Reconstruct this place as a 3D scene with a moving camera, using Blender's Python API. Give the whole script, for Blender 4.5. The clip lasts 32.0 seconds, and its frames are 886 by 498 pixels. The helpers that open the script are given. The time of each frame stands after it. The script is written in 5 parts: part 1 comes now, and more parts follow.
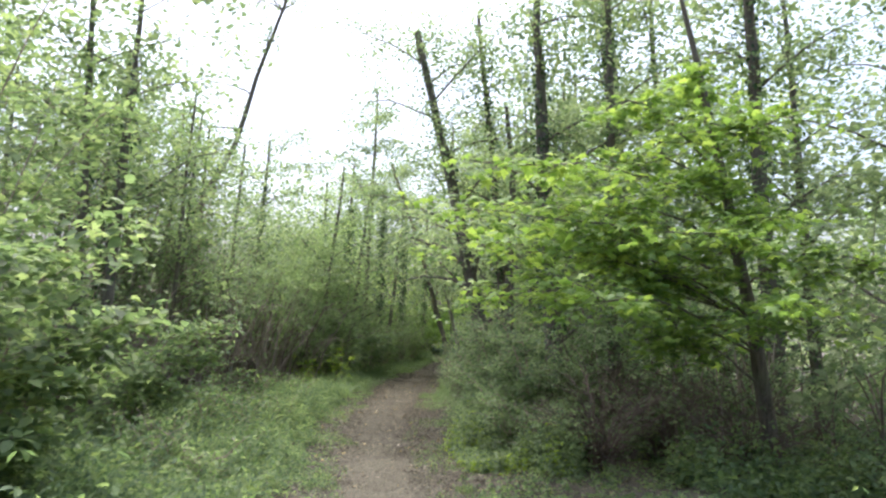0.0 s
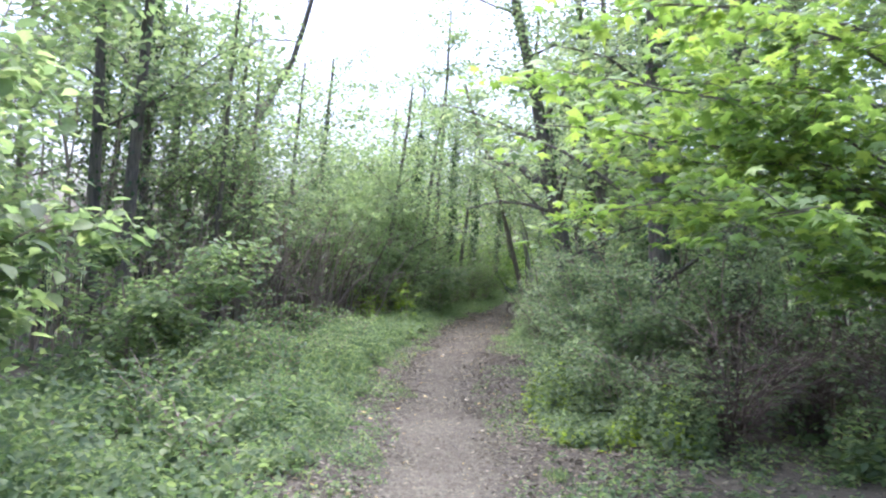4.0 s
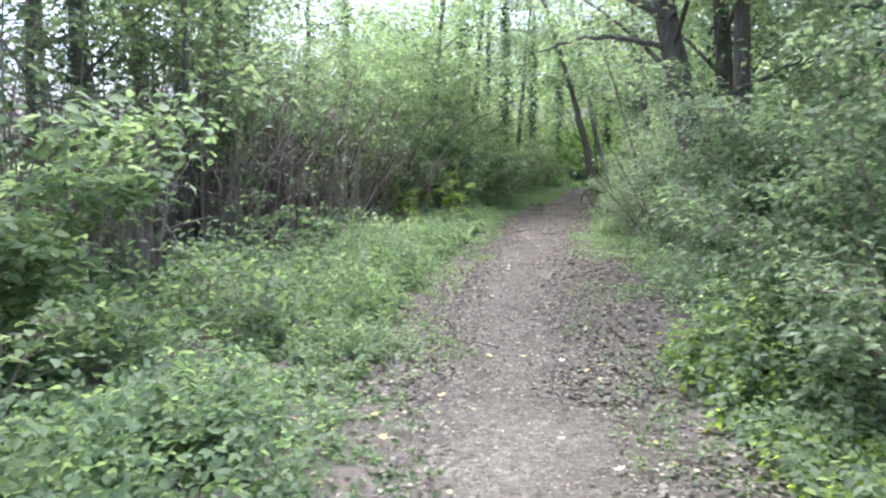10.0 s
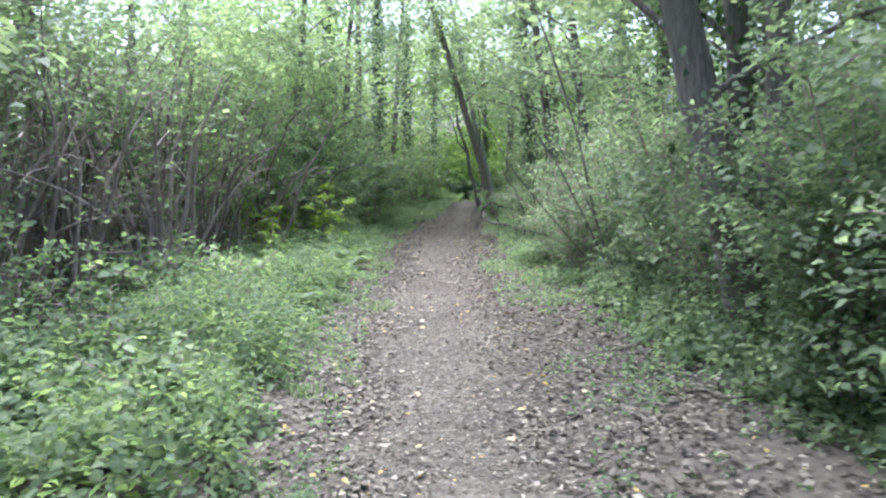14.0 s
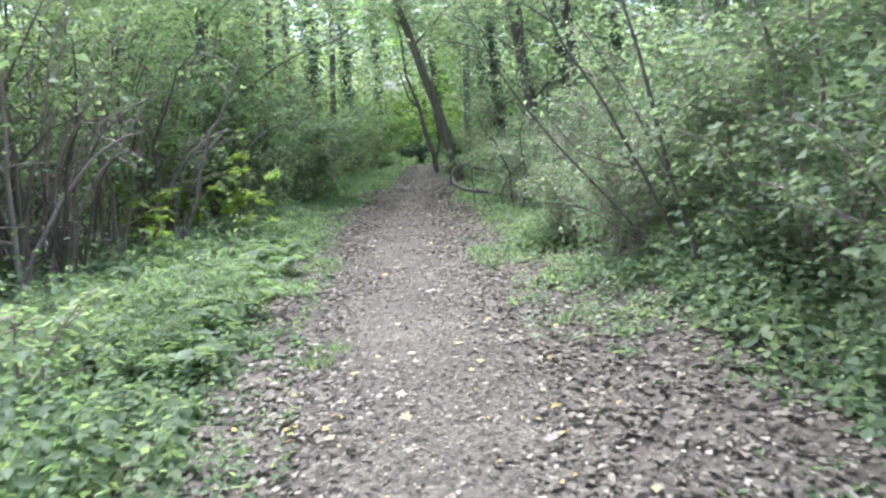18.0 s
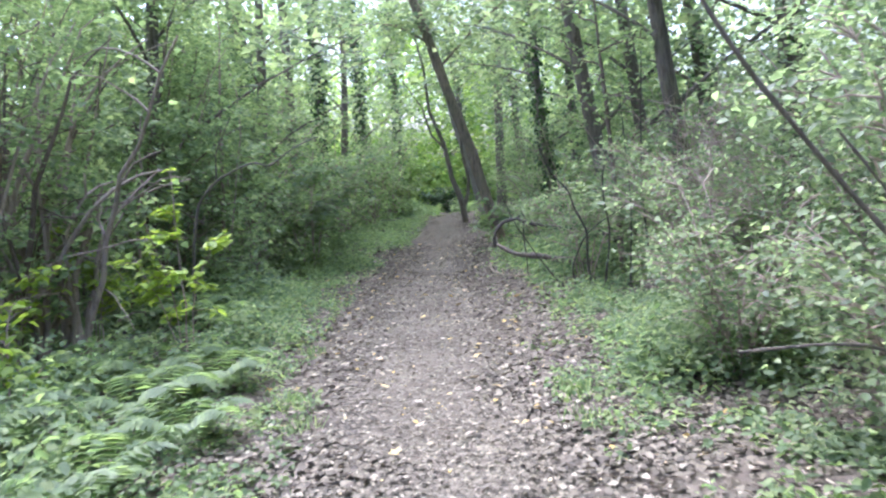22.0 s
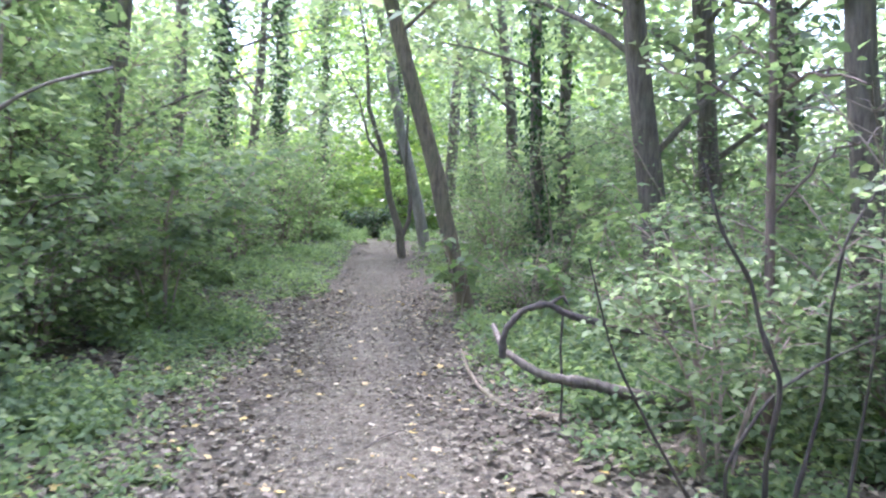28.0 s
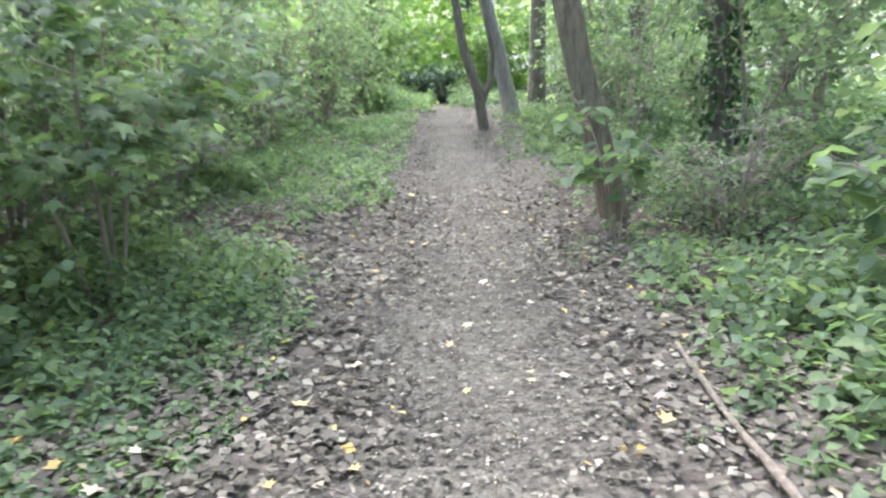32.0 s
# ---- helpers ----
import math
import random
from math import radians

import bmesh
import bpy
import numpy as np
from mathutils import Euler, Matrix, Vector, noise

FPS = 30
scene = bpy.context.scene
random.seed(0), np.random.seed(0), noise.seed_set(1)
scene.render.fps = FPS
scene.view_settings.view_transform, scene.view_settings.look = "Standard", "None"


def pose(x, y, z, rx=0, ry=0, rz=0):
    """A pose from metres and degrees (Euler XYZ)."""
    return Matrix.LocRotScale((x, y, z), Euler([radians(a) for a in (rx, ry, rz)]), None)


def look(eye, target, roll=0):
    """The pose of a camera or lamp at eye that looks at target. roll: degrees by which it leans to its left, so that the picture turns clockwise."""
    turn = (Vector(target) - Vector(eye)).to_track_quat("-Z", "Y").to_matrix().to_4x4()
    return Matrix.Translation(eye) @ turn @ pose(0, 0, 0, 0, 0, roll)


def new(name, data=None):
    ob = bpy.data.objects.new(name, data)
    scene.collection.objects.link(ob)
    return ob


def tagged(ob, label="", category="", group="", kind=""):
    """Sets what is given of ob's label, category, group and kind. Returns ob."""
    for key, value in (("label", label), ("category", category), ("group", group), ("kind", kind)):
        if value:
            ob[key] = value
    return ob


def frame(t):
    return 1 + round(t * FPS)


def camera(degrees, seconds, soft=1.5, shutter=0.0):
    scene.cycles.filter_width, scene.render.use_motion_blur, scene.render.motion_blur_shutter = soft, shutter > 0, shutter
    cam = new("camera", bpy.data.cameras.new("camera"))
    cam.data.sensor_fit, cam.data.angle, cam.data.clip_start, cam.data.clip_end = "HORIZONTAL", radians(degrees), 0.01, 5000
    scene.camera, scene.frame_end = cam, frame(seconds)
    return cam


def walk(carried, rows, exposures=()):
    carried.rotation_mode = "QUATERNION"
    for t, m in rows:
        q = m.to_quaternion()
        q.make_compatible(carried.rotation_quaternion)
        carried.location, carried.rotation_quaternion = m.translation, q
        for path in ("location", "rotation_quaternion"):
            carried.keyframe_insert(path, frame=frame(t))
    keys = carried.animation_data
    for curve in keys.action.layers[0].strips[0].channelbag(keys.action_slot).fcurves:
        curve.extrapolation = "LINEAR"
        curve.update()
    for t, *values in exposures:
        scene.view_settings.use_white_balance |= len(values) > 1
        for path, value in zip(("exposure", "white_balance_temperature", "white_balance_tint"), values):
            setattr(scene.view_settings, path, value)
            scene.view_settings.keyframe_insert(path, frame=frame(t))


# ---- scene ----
cam = camera(60.47, 32.0, soft=2.2, shutter=0.5)
PATH = [
    (0, pose(1.600, -1.629, 2.164, 95.93, -1.00, 0.06)),
    (0.5, pose(1.600, -1.332, 2.148, 97.53, -0.50, -0.59)),
    (1, pose(1.600, -1.034, 2.132, 95.28, -0.01, 7.74)),
    (1.5, pose(1.600, -0.786, 2.119, 97.38, -1.00, 7.36)),
    (2, pose(1.580, -0.538, 2.106, 95.48, -0.50, 4.59)),
    (2.5, pose(1.560, -0.188, 2.088, 93.55, -2.00, 4.78)),
    (3, pose(1.530, 0.211, 2.067, 89.94, -2.51, 4.97)),
    (3.5, pose(1.500, 0.611, 2.046, 91.33, -2.01, 5.03)),
    (5.5, pose(1.382, 2.211, 1.915, 88.97, -3.91, 7.43)),
    (6, pose(1.335, 2.587, 1.902, 86.14, -4.90, 5.35)),
    (6.5, pose(1.324, 3.017, 1.911, 86.62, -1.57, 4.67)),
    (7, pose(1.299, 3.418, 1.897, 87.45, -0.60, 8.44)),
    (7.5, pose(1.194, 3.829, 1.874, 88.55, 1.15, 7.37)),
    (8, pose(1.119, 4.279, 1.849, 86.71, 0.75, 7.38)),
    (8.5, pose(1.106, 4.714, 1.841, 84.80, 0.64, 9.20)),
    (9, pose(1.038, 5.094, 1.796, 83.77, -0.19, 9.86)),
    (9.5, pose(0.975, 5.446, 1.766, 83.78, 1.72, 8.64)),
    (10, pose(0.900, 5.830, 1.787, 83.16, 1.18, 9.38)),
    (10.5, pose(0.820, 6.189, 1.760, 82.86, 0.88, 8.19)),
    (11, pose(0.672, 6.631, 1.756, 84.29, -1.96, 1.31)),
    (11.5, pose(0.622, 7.138, 1.760, 84.11, -3.20, -0.75)),
    (12, pose(0.530, 7.615, 1.730, 85.46, -4.37, -0.98)),
    (12.5, pose(0.408, 8.142, 1.688, 85.64, -3.26, -2.53)),
    (13, pose(0.260, 8.702, 1.678, 85.53, -0.64, -0.12)),
    (13.5, pose(0.145, 9.257, 1.701, 84.82, -0.44, -0.49)),
    (15.5, pose(-0.002, 11.398, 1.592, 82.26, 8.42, -1.28)),
    (16, pose(-0.028, 11.889, 1.577, 82.14, 6.82, -2.75)),
    (16.5, pose(-0.064, 12.358, 1.571, 82.82, 3.44, -5.33)),
    (17, pose(-0.049, 12.803, 1.570, 80.98, 4.02, -4.98)),
    (17.5, pose(-0.070, 13.254, 1.533, 80.64, -0.91, -3.97)),
    (18, pose(-0.058, 13.746, 1.507, 81.04, 5.09, -5.13)),
    (18.5, pose(-0.042, 14.267, 1.512, 80.12, 4.09, -5.11)),
    (19, pose(-0.057, 14.805, 1.511, 80.17, 0.53, -6.33)),
    (19.5, pose(0.014, 15.284, 1.461, 77.94, 1.16, -6.18)),
    (20, pose(0.035, 15.794, 1.451, 81.23, 2.48, -3.97)),
    (20.5, pose(-0.015, 16.312, 1.488, 82.30, 6.67, -4.28)),
    (21, pose(-0.004, 16.822, 1.494, 84.33, 4.64, -2.60)),
    (21.5, pose(0.037, 17.308, 1.466, 84.61, 4.71, -2.16)),
    (22, pose(0.048, 17.738, 1.468, 84.55, 5.43, -3.56)),
    (22.5, pose(0.116, 18.139, 1.473, 85.52, 5.55, -3.72)),
    (23, pose(0.142, 18.465, 1.468, 82.97, 3.25, -3.71)),
    (23.5, pose(0.144, 18.828, 1.473, 78.49, 3.75, -4.22)),
    (24, pose(0.145, 19.272, 1.470, 80.54, 5.03, 0.05)),
    (24.5, pose(0.104, 19.768, 1.460, 81.81, 1.87, -1.49)),
    (25, pose(0.073, 20.230, 1.433, 82.25, 4.53, -2.92)),
    (25.5, pose(0.069, 20.706, 1.434, 81.41, 2.51, -3.87)),
    (26, pose(0.069, 21.153, 1.456, 82.38, 1.89, -6.08)),
    (26.5, pose(0.070, 21.532, 1.481, 84.93, 1.55, -5.82)),
    (28.5, pose(0.055, 23.252, 1.546, 85.79, -0.76, -10.89)),
    (29, pose(0.090, 23.697, 1.529, 85.31, 1.53, -11.64)),
    (29.5, pose(0.110, 24.216, 1.525, 81.38, 0.99, -8.54)),
    (30, pose(0.096, 24.759, 1.524, 80.10, 4.93, -6.16)),
    (30.5, pose(0.151, 25.225, 1.479, 78.40, 6.36, -3.50)),
    (31, pose(0.155, 25.711, 1.448, 77.36, 6.38, -4.15)),
    (31.5, pose(0.131, 26.173, 1.443, 77.71, 4.97, -4.60)),
    (32, pose(0.098, 26.642, 1.436, 75.30, 2.67, -5.47)),
]
walk(cam, PATH, [(0.0, 1.4, 5800, 10), (2.0, 1.4, 5350, 18), (3.5, 1.75, 5200, 20), (6.0, 2.1, 5200, 20), (13.0, 2.3, 5050, 19), (16.0, 2.4, 5000, 17), (20.0, 2.5, 5000, 22), (25.0, 2.88, 5000, 26), (28.5, 3.15, 5000, 28), (32.0, 3.46, 5100, 22)])

# ---------------------------------------------------------------- light
world = bpy.data.worlds.new("overcast_sky")
scene.world = world
world.use_nodes = True
wn, wl = world.node_tree.nodes, world.node_tree.links
sky = wn.new("ShaderNodeTexSky")
sky.sky_type = 'NISHITA'
sky.sun_disc = False
SUN_EL, SUN_ROT = radians(66), radians(-20)
sky.sun_elevation, sky.sun_rotation = SUN_EL, SUN_ROT
sky.air_density, sky.dust_density, sky.ozone_density = 1.0, 8.0, 1.0
wl.new(sky.outputs[0], wn["Background"].inputs[0])
wn["Background"].inputs[1].default_value = 0.15

sun_data = bpy.data.lights.new("sun", 'SUN')
sun_data.energy, sun_data.angle, sun_data.color = 1.5, radians(100), (1.0, 0.985, 0.96)
sun = new("sun", sun_data)
sun_dir = Vector((math.sin(SUN_ROT) * math.cos(SUN_EL), math.cos(SUN_ROT) * math.cos(SUN_EL), math.sin(SUN_EL)))
sun.matrix_world = look(sun_dir * 60, (0, 0, 0))

# ---------------------------------------------------------------- materials


def material(name):
    m = bpy.data.materials.new(name)
    m.use_nodes = True
    return m, m.node_tree.nodes, m.node_tree.links, m.node_tree.nodes["Principled BSDF"]


def ramp(nodes, stops):
    r = nodes.new("ShaderNodeValToRGB")
    el = r.color_ramp.elements
    while len(el) < len(stops):
        el.new(0.5)
    for e, (p, c) in zip(el, stops):
        e.position, e.color = p, (*c, 1)
    return r


def noise_at(nodes, links, scale, detail=4.0, rough=0.6, stretch=None):
    co = nodes.new("ShaderNodeTexCoord")
    n = nodes.new("ShaderNodeTexNoise")
    n.inputs["Scale"].default_value, n.inputs["Detail"].default_value, n.inputs["Roughness"].default_value = scale, detail, rough
    if stretch:
        mp = nodes.new("ShaderNodeMapping")
        mp.inputs["Scale"].default_value = stretch
        links.new(co.outputs["Object"], mp.inputs[0])
        links.new(mp.outputs[0], n.inputs["Vector"])
    else:
        links.new(co.outputs["Object"], n.inputs["Vector"])
    return n


def leaf_material(name, stops, through_col, rough=0.5, amount=0.55, patch=0.35, by_object=False):
    """A thin leaf: glossy face, light passing through, its own shade per leaf and per patch."""
    m, n, l, b = material(name)
    geo = n.new("ShaderNodeNewGeometry")
    r = ramp(n, stops)
    big = noise_at(n, l, 0.9, 3.0)
    mix = n.new("ShaderNodeMath")
    mix.operation = 'MULTIPLY_ADD'
    l.new(big.outputs[0], mix.inputs[0])
    mix.inputs[1].default_value = patch * 2
    sub = n.new("ShaderNodeMath")
    sub.operation = 'SUBTRACT'
    info = n.new("ShaderNodeObjectInfo")
    l.new(info.outputs["Random"] if by_object else geo.outputs["Random Per Island"], sub.inputs[0])
    sub.inputs[1].default_value = patch
    l.new(sub.outputs[0], mix.inputs[2])
    l.new(mix.outputs[0], r.inputs[0])
    fine = noise_at(n, l, 60.0, 2.0)
    hue = n.new("ShaderNodeHueSaturation")
    l.new(r.outputs[0], hue.inputs["Color"])
    val = n.new("ShaderNodeMapRange")
    val.inputs[3].default_value, val.inputs[4].default_value = 0.75, 1.25
    l.new(fine.outputs[0], val.inputs[0])
    l.new(val.outputs[0], hue.inputs["Value"])
    l.new(hue.outputs[0], b.inputs["Base Color"])
    b.inputs["Roughness"].default_value = rough
    b.inputs["Specular IOR Level"].default_value = 0.32
    tr = n.new("ShaderNodeBsdfTranslucent")
    tint = n.new("ShaderNodeMix")
    tint.data_type, tint.blend_type = 'RGBA', 'MULTIPLY'
    tint.inputs[0].default_value = 1.0
    tint.inputs[7].default_value = (*through_col, 1)
    l.new(hue.outputs[0], tint.inputs[6])
    l.new(tint.outputs[2], tr.inputs[0])
    sh = n.new("ShaderNodeMixShader")
    sh.inputs[0].default_value = amount
    l.new(b.outputs[0], sh.inputs[1])
    l.new(tr.outputs[0], sh.inputs[2])
    l.new(sh.outputs[0], n["Material Output"].inputs[0])
    return m


def bark_material(name, dark, light, green=(0.09, 0.11, 0.05), moss=0.25):
    m, n, l, b = material(name)
    ridges = noise_at(n, l, 9.0, 6.0, 0.7, (3.0, 3.0, 0.5))
    r = ramp(n, [(0.3, dark), (0.7, light)])
    l.new(ridges.outputs[0], r.inputs[0])
    patch = noise_at(n, l, 1.6, 3.0)
    k = ramp(n, [(0.5, (0, 0, 0)), (0.7, (moss, moss, moss))])
    l.new(patch.outputs[0], k.inputs[0])
    mx = n.new("ShaderNodeMix")
    mx.data_type = 'RGBA'
    l.new(k.outputs[0], mx.inputs[0])
    l.new(r.outputs[0], mx.inputs[6])
    mx.inputs[7].default_value = (*green, 1)
    l.new(mx.outputs[2], b.inputs["Base Color"])
    b.inputs["Roughness"].default_value = 0.9
    bump = n.new("ShaderNodeBump")
    bump.inputs["Strength"].default_value, bump.inputs["Distance"].default_value = 0.8, 0.02
    l.new(ridges.outputs[0], bump.inputs["Height"])
    l.new(bump.outputs[0], b.inputs["Normal"])
    return m


def earth_material(name, stops, fine_scale, bump_d):
    m, n, l, b = material(name)
    a = noise_at(n, l, fine_scale, 8.0, 0.75)
    c = noise_at(n, l, 0.8, 4.0)
    add = n.new("ShaderNodeMath")
    add.operation = 'MULTIPLY_ADD'
    l.new(c.outputs[0], add.inputs[0])
    add.inputs[1].default_value = 0.5
    sub = n.new("ShaderNodeMath")
    sub.operation = 'SUBTRACT'
    l.new(a.outputs[0], sub.inputs[0])
    sub.inputs[1].default_value = 0.25
    l.new(sub.outputs[0], add.inputs[2])
    r = ramp(n, stops)
    l.new(add.outputs[0], r.inputs[0])
    l.new(r.outputs[0], b.inputs["Base Color"])
    b.inputs["Roughness"].default_value = 0.95
    v = n.new("ShaderNodeTexVoronoi")
    v.inputs["Scale"].default_value = fine_scale * 2.2
    co = n.new("ShaderNodeTexCoord")
    l.new(co.outputs["Object"], v.inputs["Vector"])
    h = n.new("ShaderNodeMath")
    l.new(a.outputs[0], h.inputs[0])
    l.new(v.outputs["Distance"], h.inputs[1])
    bump = n.new("ShaderNodeBump")
    bump.inputs["Strength"].default_value, bump.inputs["Distance"].default_value = 0.7, bump_d
    l.new(h.outputs[0], bump.inputs["Height"])
    l.new(bump.outputs[0], b.inputs["Normal"])
    return m


M_HERB = leaf_material("herb_leaf", [(0.0, (0.0898, 0.13, 0.0644)), (0.5, (0.15, 0.205, 0.1)), (1.0, (0.23, 0.275, 0.125))], (1.5, 1.6, 1.0), rough=0.6)
M_HAZEL = leaf_material("hazel_leaf", [(0.0, (0.11, 0.15, 0.0688)), (0.5, (0.187, 0.25, 0.106)), (1.0, (0.319, 0.37, 0.160))], (1.5, 1.55, 1.2))
M_SHRUB = leaf_material("shrub_leaf", [(0.0, (0.088, 0.12, 0.0598)), (0.5, (0.154, 0.205, 0.0966)), (1.0, (0.264, 0.31, 0.152))], (1.5, 1.55, 1.22))
M_MAPLE = leaf_material("maple_leaf", [(0.0, (0.10, 0.165, 0.045)), (0.5, (0.18, 0.28, 0.07)), (1.0, (0.29, 0.38, 0.10))], (1.6, 1.55, 0.9), amount=0.5)
M_YELLOW = leaf_material("sapling_leaf", [(0.0, (0.17, 0.25, 0.05)), (1.0, (0.30, 0.38, 0.08))], (1.5, 1.5, 0.6))
M_FERN = leaf_material("fern_leaf", [(0.0, (0.108, 0.15, 0.0819)), (1.0, (0.205, 0.265, 0.12))], (1.5, 1.6, 0.9))
M_IVY = leaf_material("ivy_leaf", [(0.0, (0.025, 0.05, 0.02)), (0.6, (0.05, 0.09, 0.03)), (1.0, (0.10, 0.15, 0.05))], (1.3, 1.5, 0.7), rough=0.35, amount=0.25)
M_CROWN = leaf_material("crown_leaf", [(0.0, (0.11, 0.15, 0.0756)), (0.5, (0.182, 0.235, 0.109)), (1.0, (0.298, 0.34, 0.16))], (1.5, 1.55, 1.25), amount=0.5)
M_LITTER = leaf_material("dead_leaf", [(0.0, (0.05, 0.041, 0.027)), (0.4, (0.1, 0.085, 0.056)), (0.8, (0.162, 0.139, 0.093)), (0.92, (0.235, 0.206, 0.142)), (0.985, (0.3234, 0.29, 0.207)), (1.0, (0.392, 0.28, 0.072))], (1.1, 1.0, 0.9), rough=0.75, amount=0.12, patch=0.05)
M_GOLD = leaf_material("yellow_fallen_leaf", [(0.0, (0.16, 0.13, 0.10)), (0.35, (0.30, 0.25, 0.19)), (0.6, (0.40, 0.30, 0.11)), (0.85, (0.48, 0.36, 0.10)), (1.0, (0.50, 0.45, 0.36))], (1.1, 1.0, 0.6), rough=0.6, amount=0.15, patch=0.0, by_object=True)
M_BARK = bark_material("bark", (0.06, 0.049, 0.037), (0.205, 0.17, 0.13), moss=0.35)
M_BARK_PALE = bark_material("pale_bark", (0.16, 0.14, 0.12), (0.34, 0.31, 0.27), moss=0.4)
M_BARK_GREEN = bark_material("mossy_bark", (0.075, 0.059, 0.038), (0.26, 0.207, 0.138), moss=0.4)
M_TWIG = bark_material("twig_bark", (0.17, 0.128, 0.10), (0.40, 0.32, 0.255), moss=0.12)
M_SOIL = earth_material("woodland_soil", [(0.2, (0.049, 0.04, 0.027)), (0.55, (0.098, 0.08, 0.054)), (0.85, (0.147, 0.115, 0.0765))], 7.0, 0.02)
M_PATH = earth_material("trodden_earth", [(0.28, (0.03528, 0.0285, 0.01845)), (0.44, (0.0833, 0.07, 0.0459)), (0.58, (0.1294, 0.111, 0.0747)), (0.76, (0.2254, 0.197, 0.1368))], 14.0, 0.03)
M_BRUSH = bark_material("brush_bark", (0.075, 0.053, 0.04), (0.20, 0.15, 0.115), moss=0.1)
M_BARK_DARK = bark_material("dark_bark", (0.025, 0.02, 0.016), (0.10, 0.083, 0.066), moss=0.15)

# ---------------------------------------------------------------- mesh tools
rng = np.random.default_rng(7)


def raw_mesh(name, co, faces, smooth=False):
    """A mesh from arrays: co (n, 3), faces (m, k) of equal size."""
    me = bpy.data.meshes.new(name)
    m, k = faces.shape
    me.vertices.add(len(co))
    me.vertices.foreach_set("co", np.ascontiguousarray(co, dtype=np.float32).ravel())
    me.loops.add(m * k)
    me.loops.foreach_set("vertex_index", np.ascontiguousarray(faces, dtype=np.int32).ravel())
    me.polygons.add(m)
    me.polygons.foreach_set("loop_start", np.arange(0, m * k, k, dtype=np.int32))
    if smooth:
        me.polygons.foreach_set("use_smooth", np.ones(m, dtype=bool))
    me.update(calc_edges=True)
    return me


def put(name, me, mat, parent=None, label=""):
    me.materials.append(mat)
    ob = new(name, me)
    if parent is not None:
        ob.parent = parent
    if label:
        ob["label"] = label
    return ob


# leaf outlines: (across, along, lift), and their faces
OVAL = (np.array([(0, 0, 0), (-0.30, 0.28, 0.07), (-0.27, 0.62, 0.06), (0, 1, -0.08), (0.27, 0.62, 0.06), (0.30, 0.28, 0.07)]),
        np.array([(0, 3, 2, 1), (0, 5, 4, 3)]))
SLIM = (np.array([(0, 0, 0), (-0.2, 0.45, 0.05), (0, 1, -0.1), (0.2, 0.45, 0.05)]), np.array([(0, 2, 1), (0, 3, 2)]))
BROAD = (np.array([(0, 0, 0), (-0.35, 0.42, 0.08), (0, 1, -0.08), (0.35, 0.42, 0.08)]), np.array([(0, 2, 1), (0, 3, 2)]))
_a = []
for _ang, _r in ((-150, .30), (-112, .62), (-88, .36), (-52, .86), (-24, .42), (0, 1.0), (24, .42), (52, .86), (88, .36), (112, .62), (150, .30)):
    _a.append((math.sin(radians(_ang)) * _r * 0.62, 0.38 + math.cos(radians(_ang)) * _r * 0.62, -0.12 * _r))
MAPLE = (np.array([(0, 0.38, 0.05)] + _a), np.array([(0, i + 1, i) for i in range(1, 11)] + [(0, 1, 11)]))
BLADE = (np.array([(-0.03, 0, 0), (0.03, 0, 0), (0.022, 0.6, 0.12), (-0.022, 0.6, 0.12)]), np.array([(0, 1, 2, 3)]))


def leaf_mesh(name, base, out, up, size, shape=OVAL):
    """Leaves at base (n, 3), pointing along out, their faces towards up, of the given lengths."""
    tpl, fc = shape
    out = out / (np.linalg.norm(out, axis=1, keepdims=True) + 1e-9)
    side = np.cross(out, up)
    side /= np.linalg.norm(side, axis=1, keepdims=True) + 1e-9
    nor = np.cross(side, out)
    s = size[:, None, None]
    co = base[:, None, :] + s * (tpl[None, :, 0:1] * side[:, None, :] + tpl[None, :, 1:2] * out[:, None, :] + tpl[None, :, 2:3] * nor[:, None, :])
    n, k = len(base), len(tpl)
    faces = (np.arange(n)[:, None, None] * k + fc[None]).reshape(-1, fc.shape[1])
    return raw_mesh(name, co.reshape(-1, 3), faces)


def flat_dirs(n, droop=0.25, tilt=0.45):
    """Directions of n leaves that lie roughly level, with some droop and some tilt."""
    a = rng.uniform(0, 2 * np.pi, n)
    out = np.stack([np.cos(a), np.sin(a), rng.normal(-droop, 0.3, n)], 1)
    up = np.stack([rng.normal(0, tilt, n), rng.normal(0, tilt, n), np.ones(n)], 1)
    return out, up


def tube_arrays(pts, radii, sides=6):
    pts, radii = np.asarray(pts, float), np.asarray(radii, float)
    n = len(pts)
    tan = np.gradient(pts, axis=0)
    tan /= np.linalg.norm(tan, axis=1, keepdims=True) + 1e-9
    ref = np.array([1.0, 0, 0]) if abs(tan[:, 0]).mean() < 0.8 else np.array([0, 0, 1.0])
    u = np.cross(tan, ref)
    u /= np.linalg.norm(u, axis=1, keepdims=True) + 1e-9
    v = np.cross(tan, u)
    a = np.linspace(0, 2 * np.pi, sides, endpoint=False)
    ring = np.cos(a)[None, :, None] * u[:, None, :] + np.sin(a)[None, :, None] * v[:, None, :]
    co = (pts[:, None, :] + ring * radii[:, None, None]).reshape(-1, 3)
    i, j = np.meshgrid(np.arange(n - 1), np.arange(sides), indexing='ij')
    j2 = (j + 1) % sides
    f = np.stack([i * sides + j, i * sides + j2, (i + 1) * sides + j2, (i + 1) * sides + j], -1).reshape(-1, 4)
    return co, f


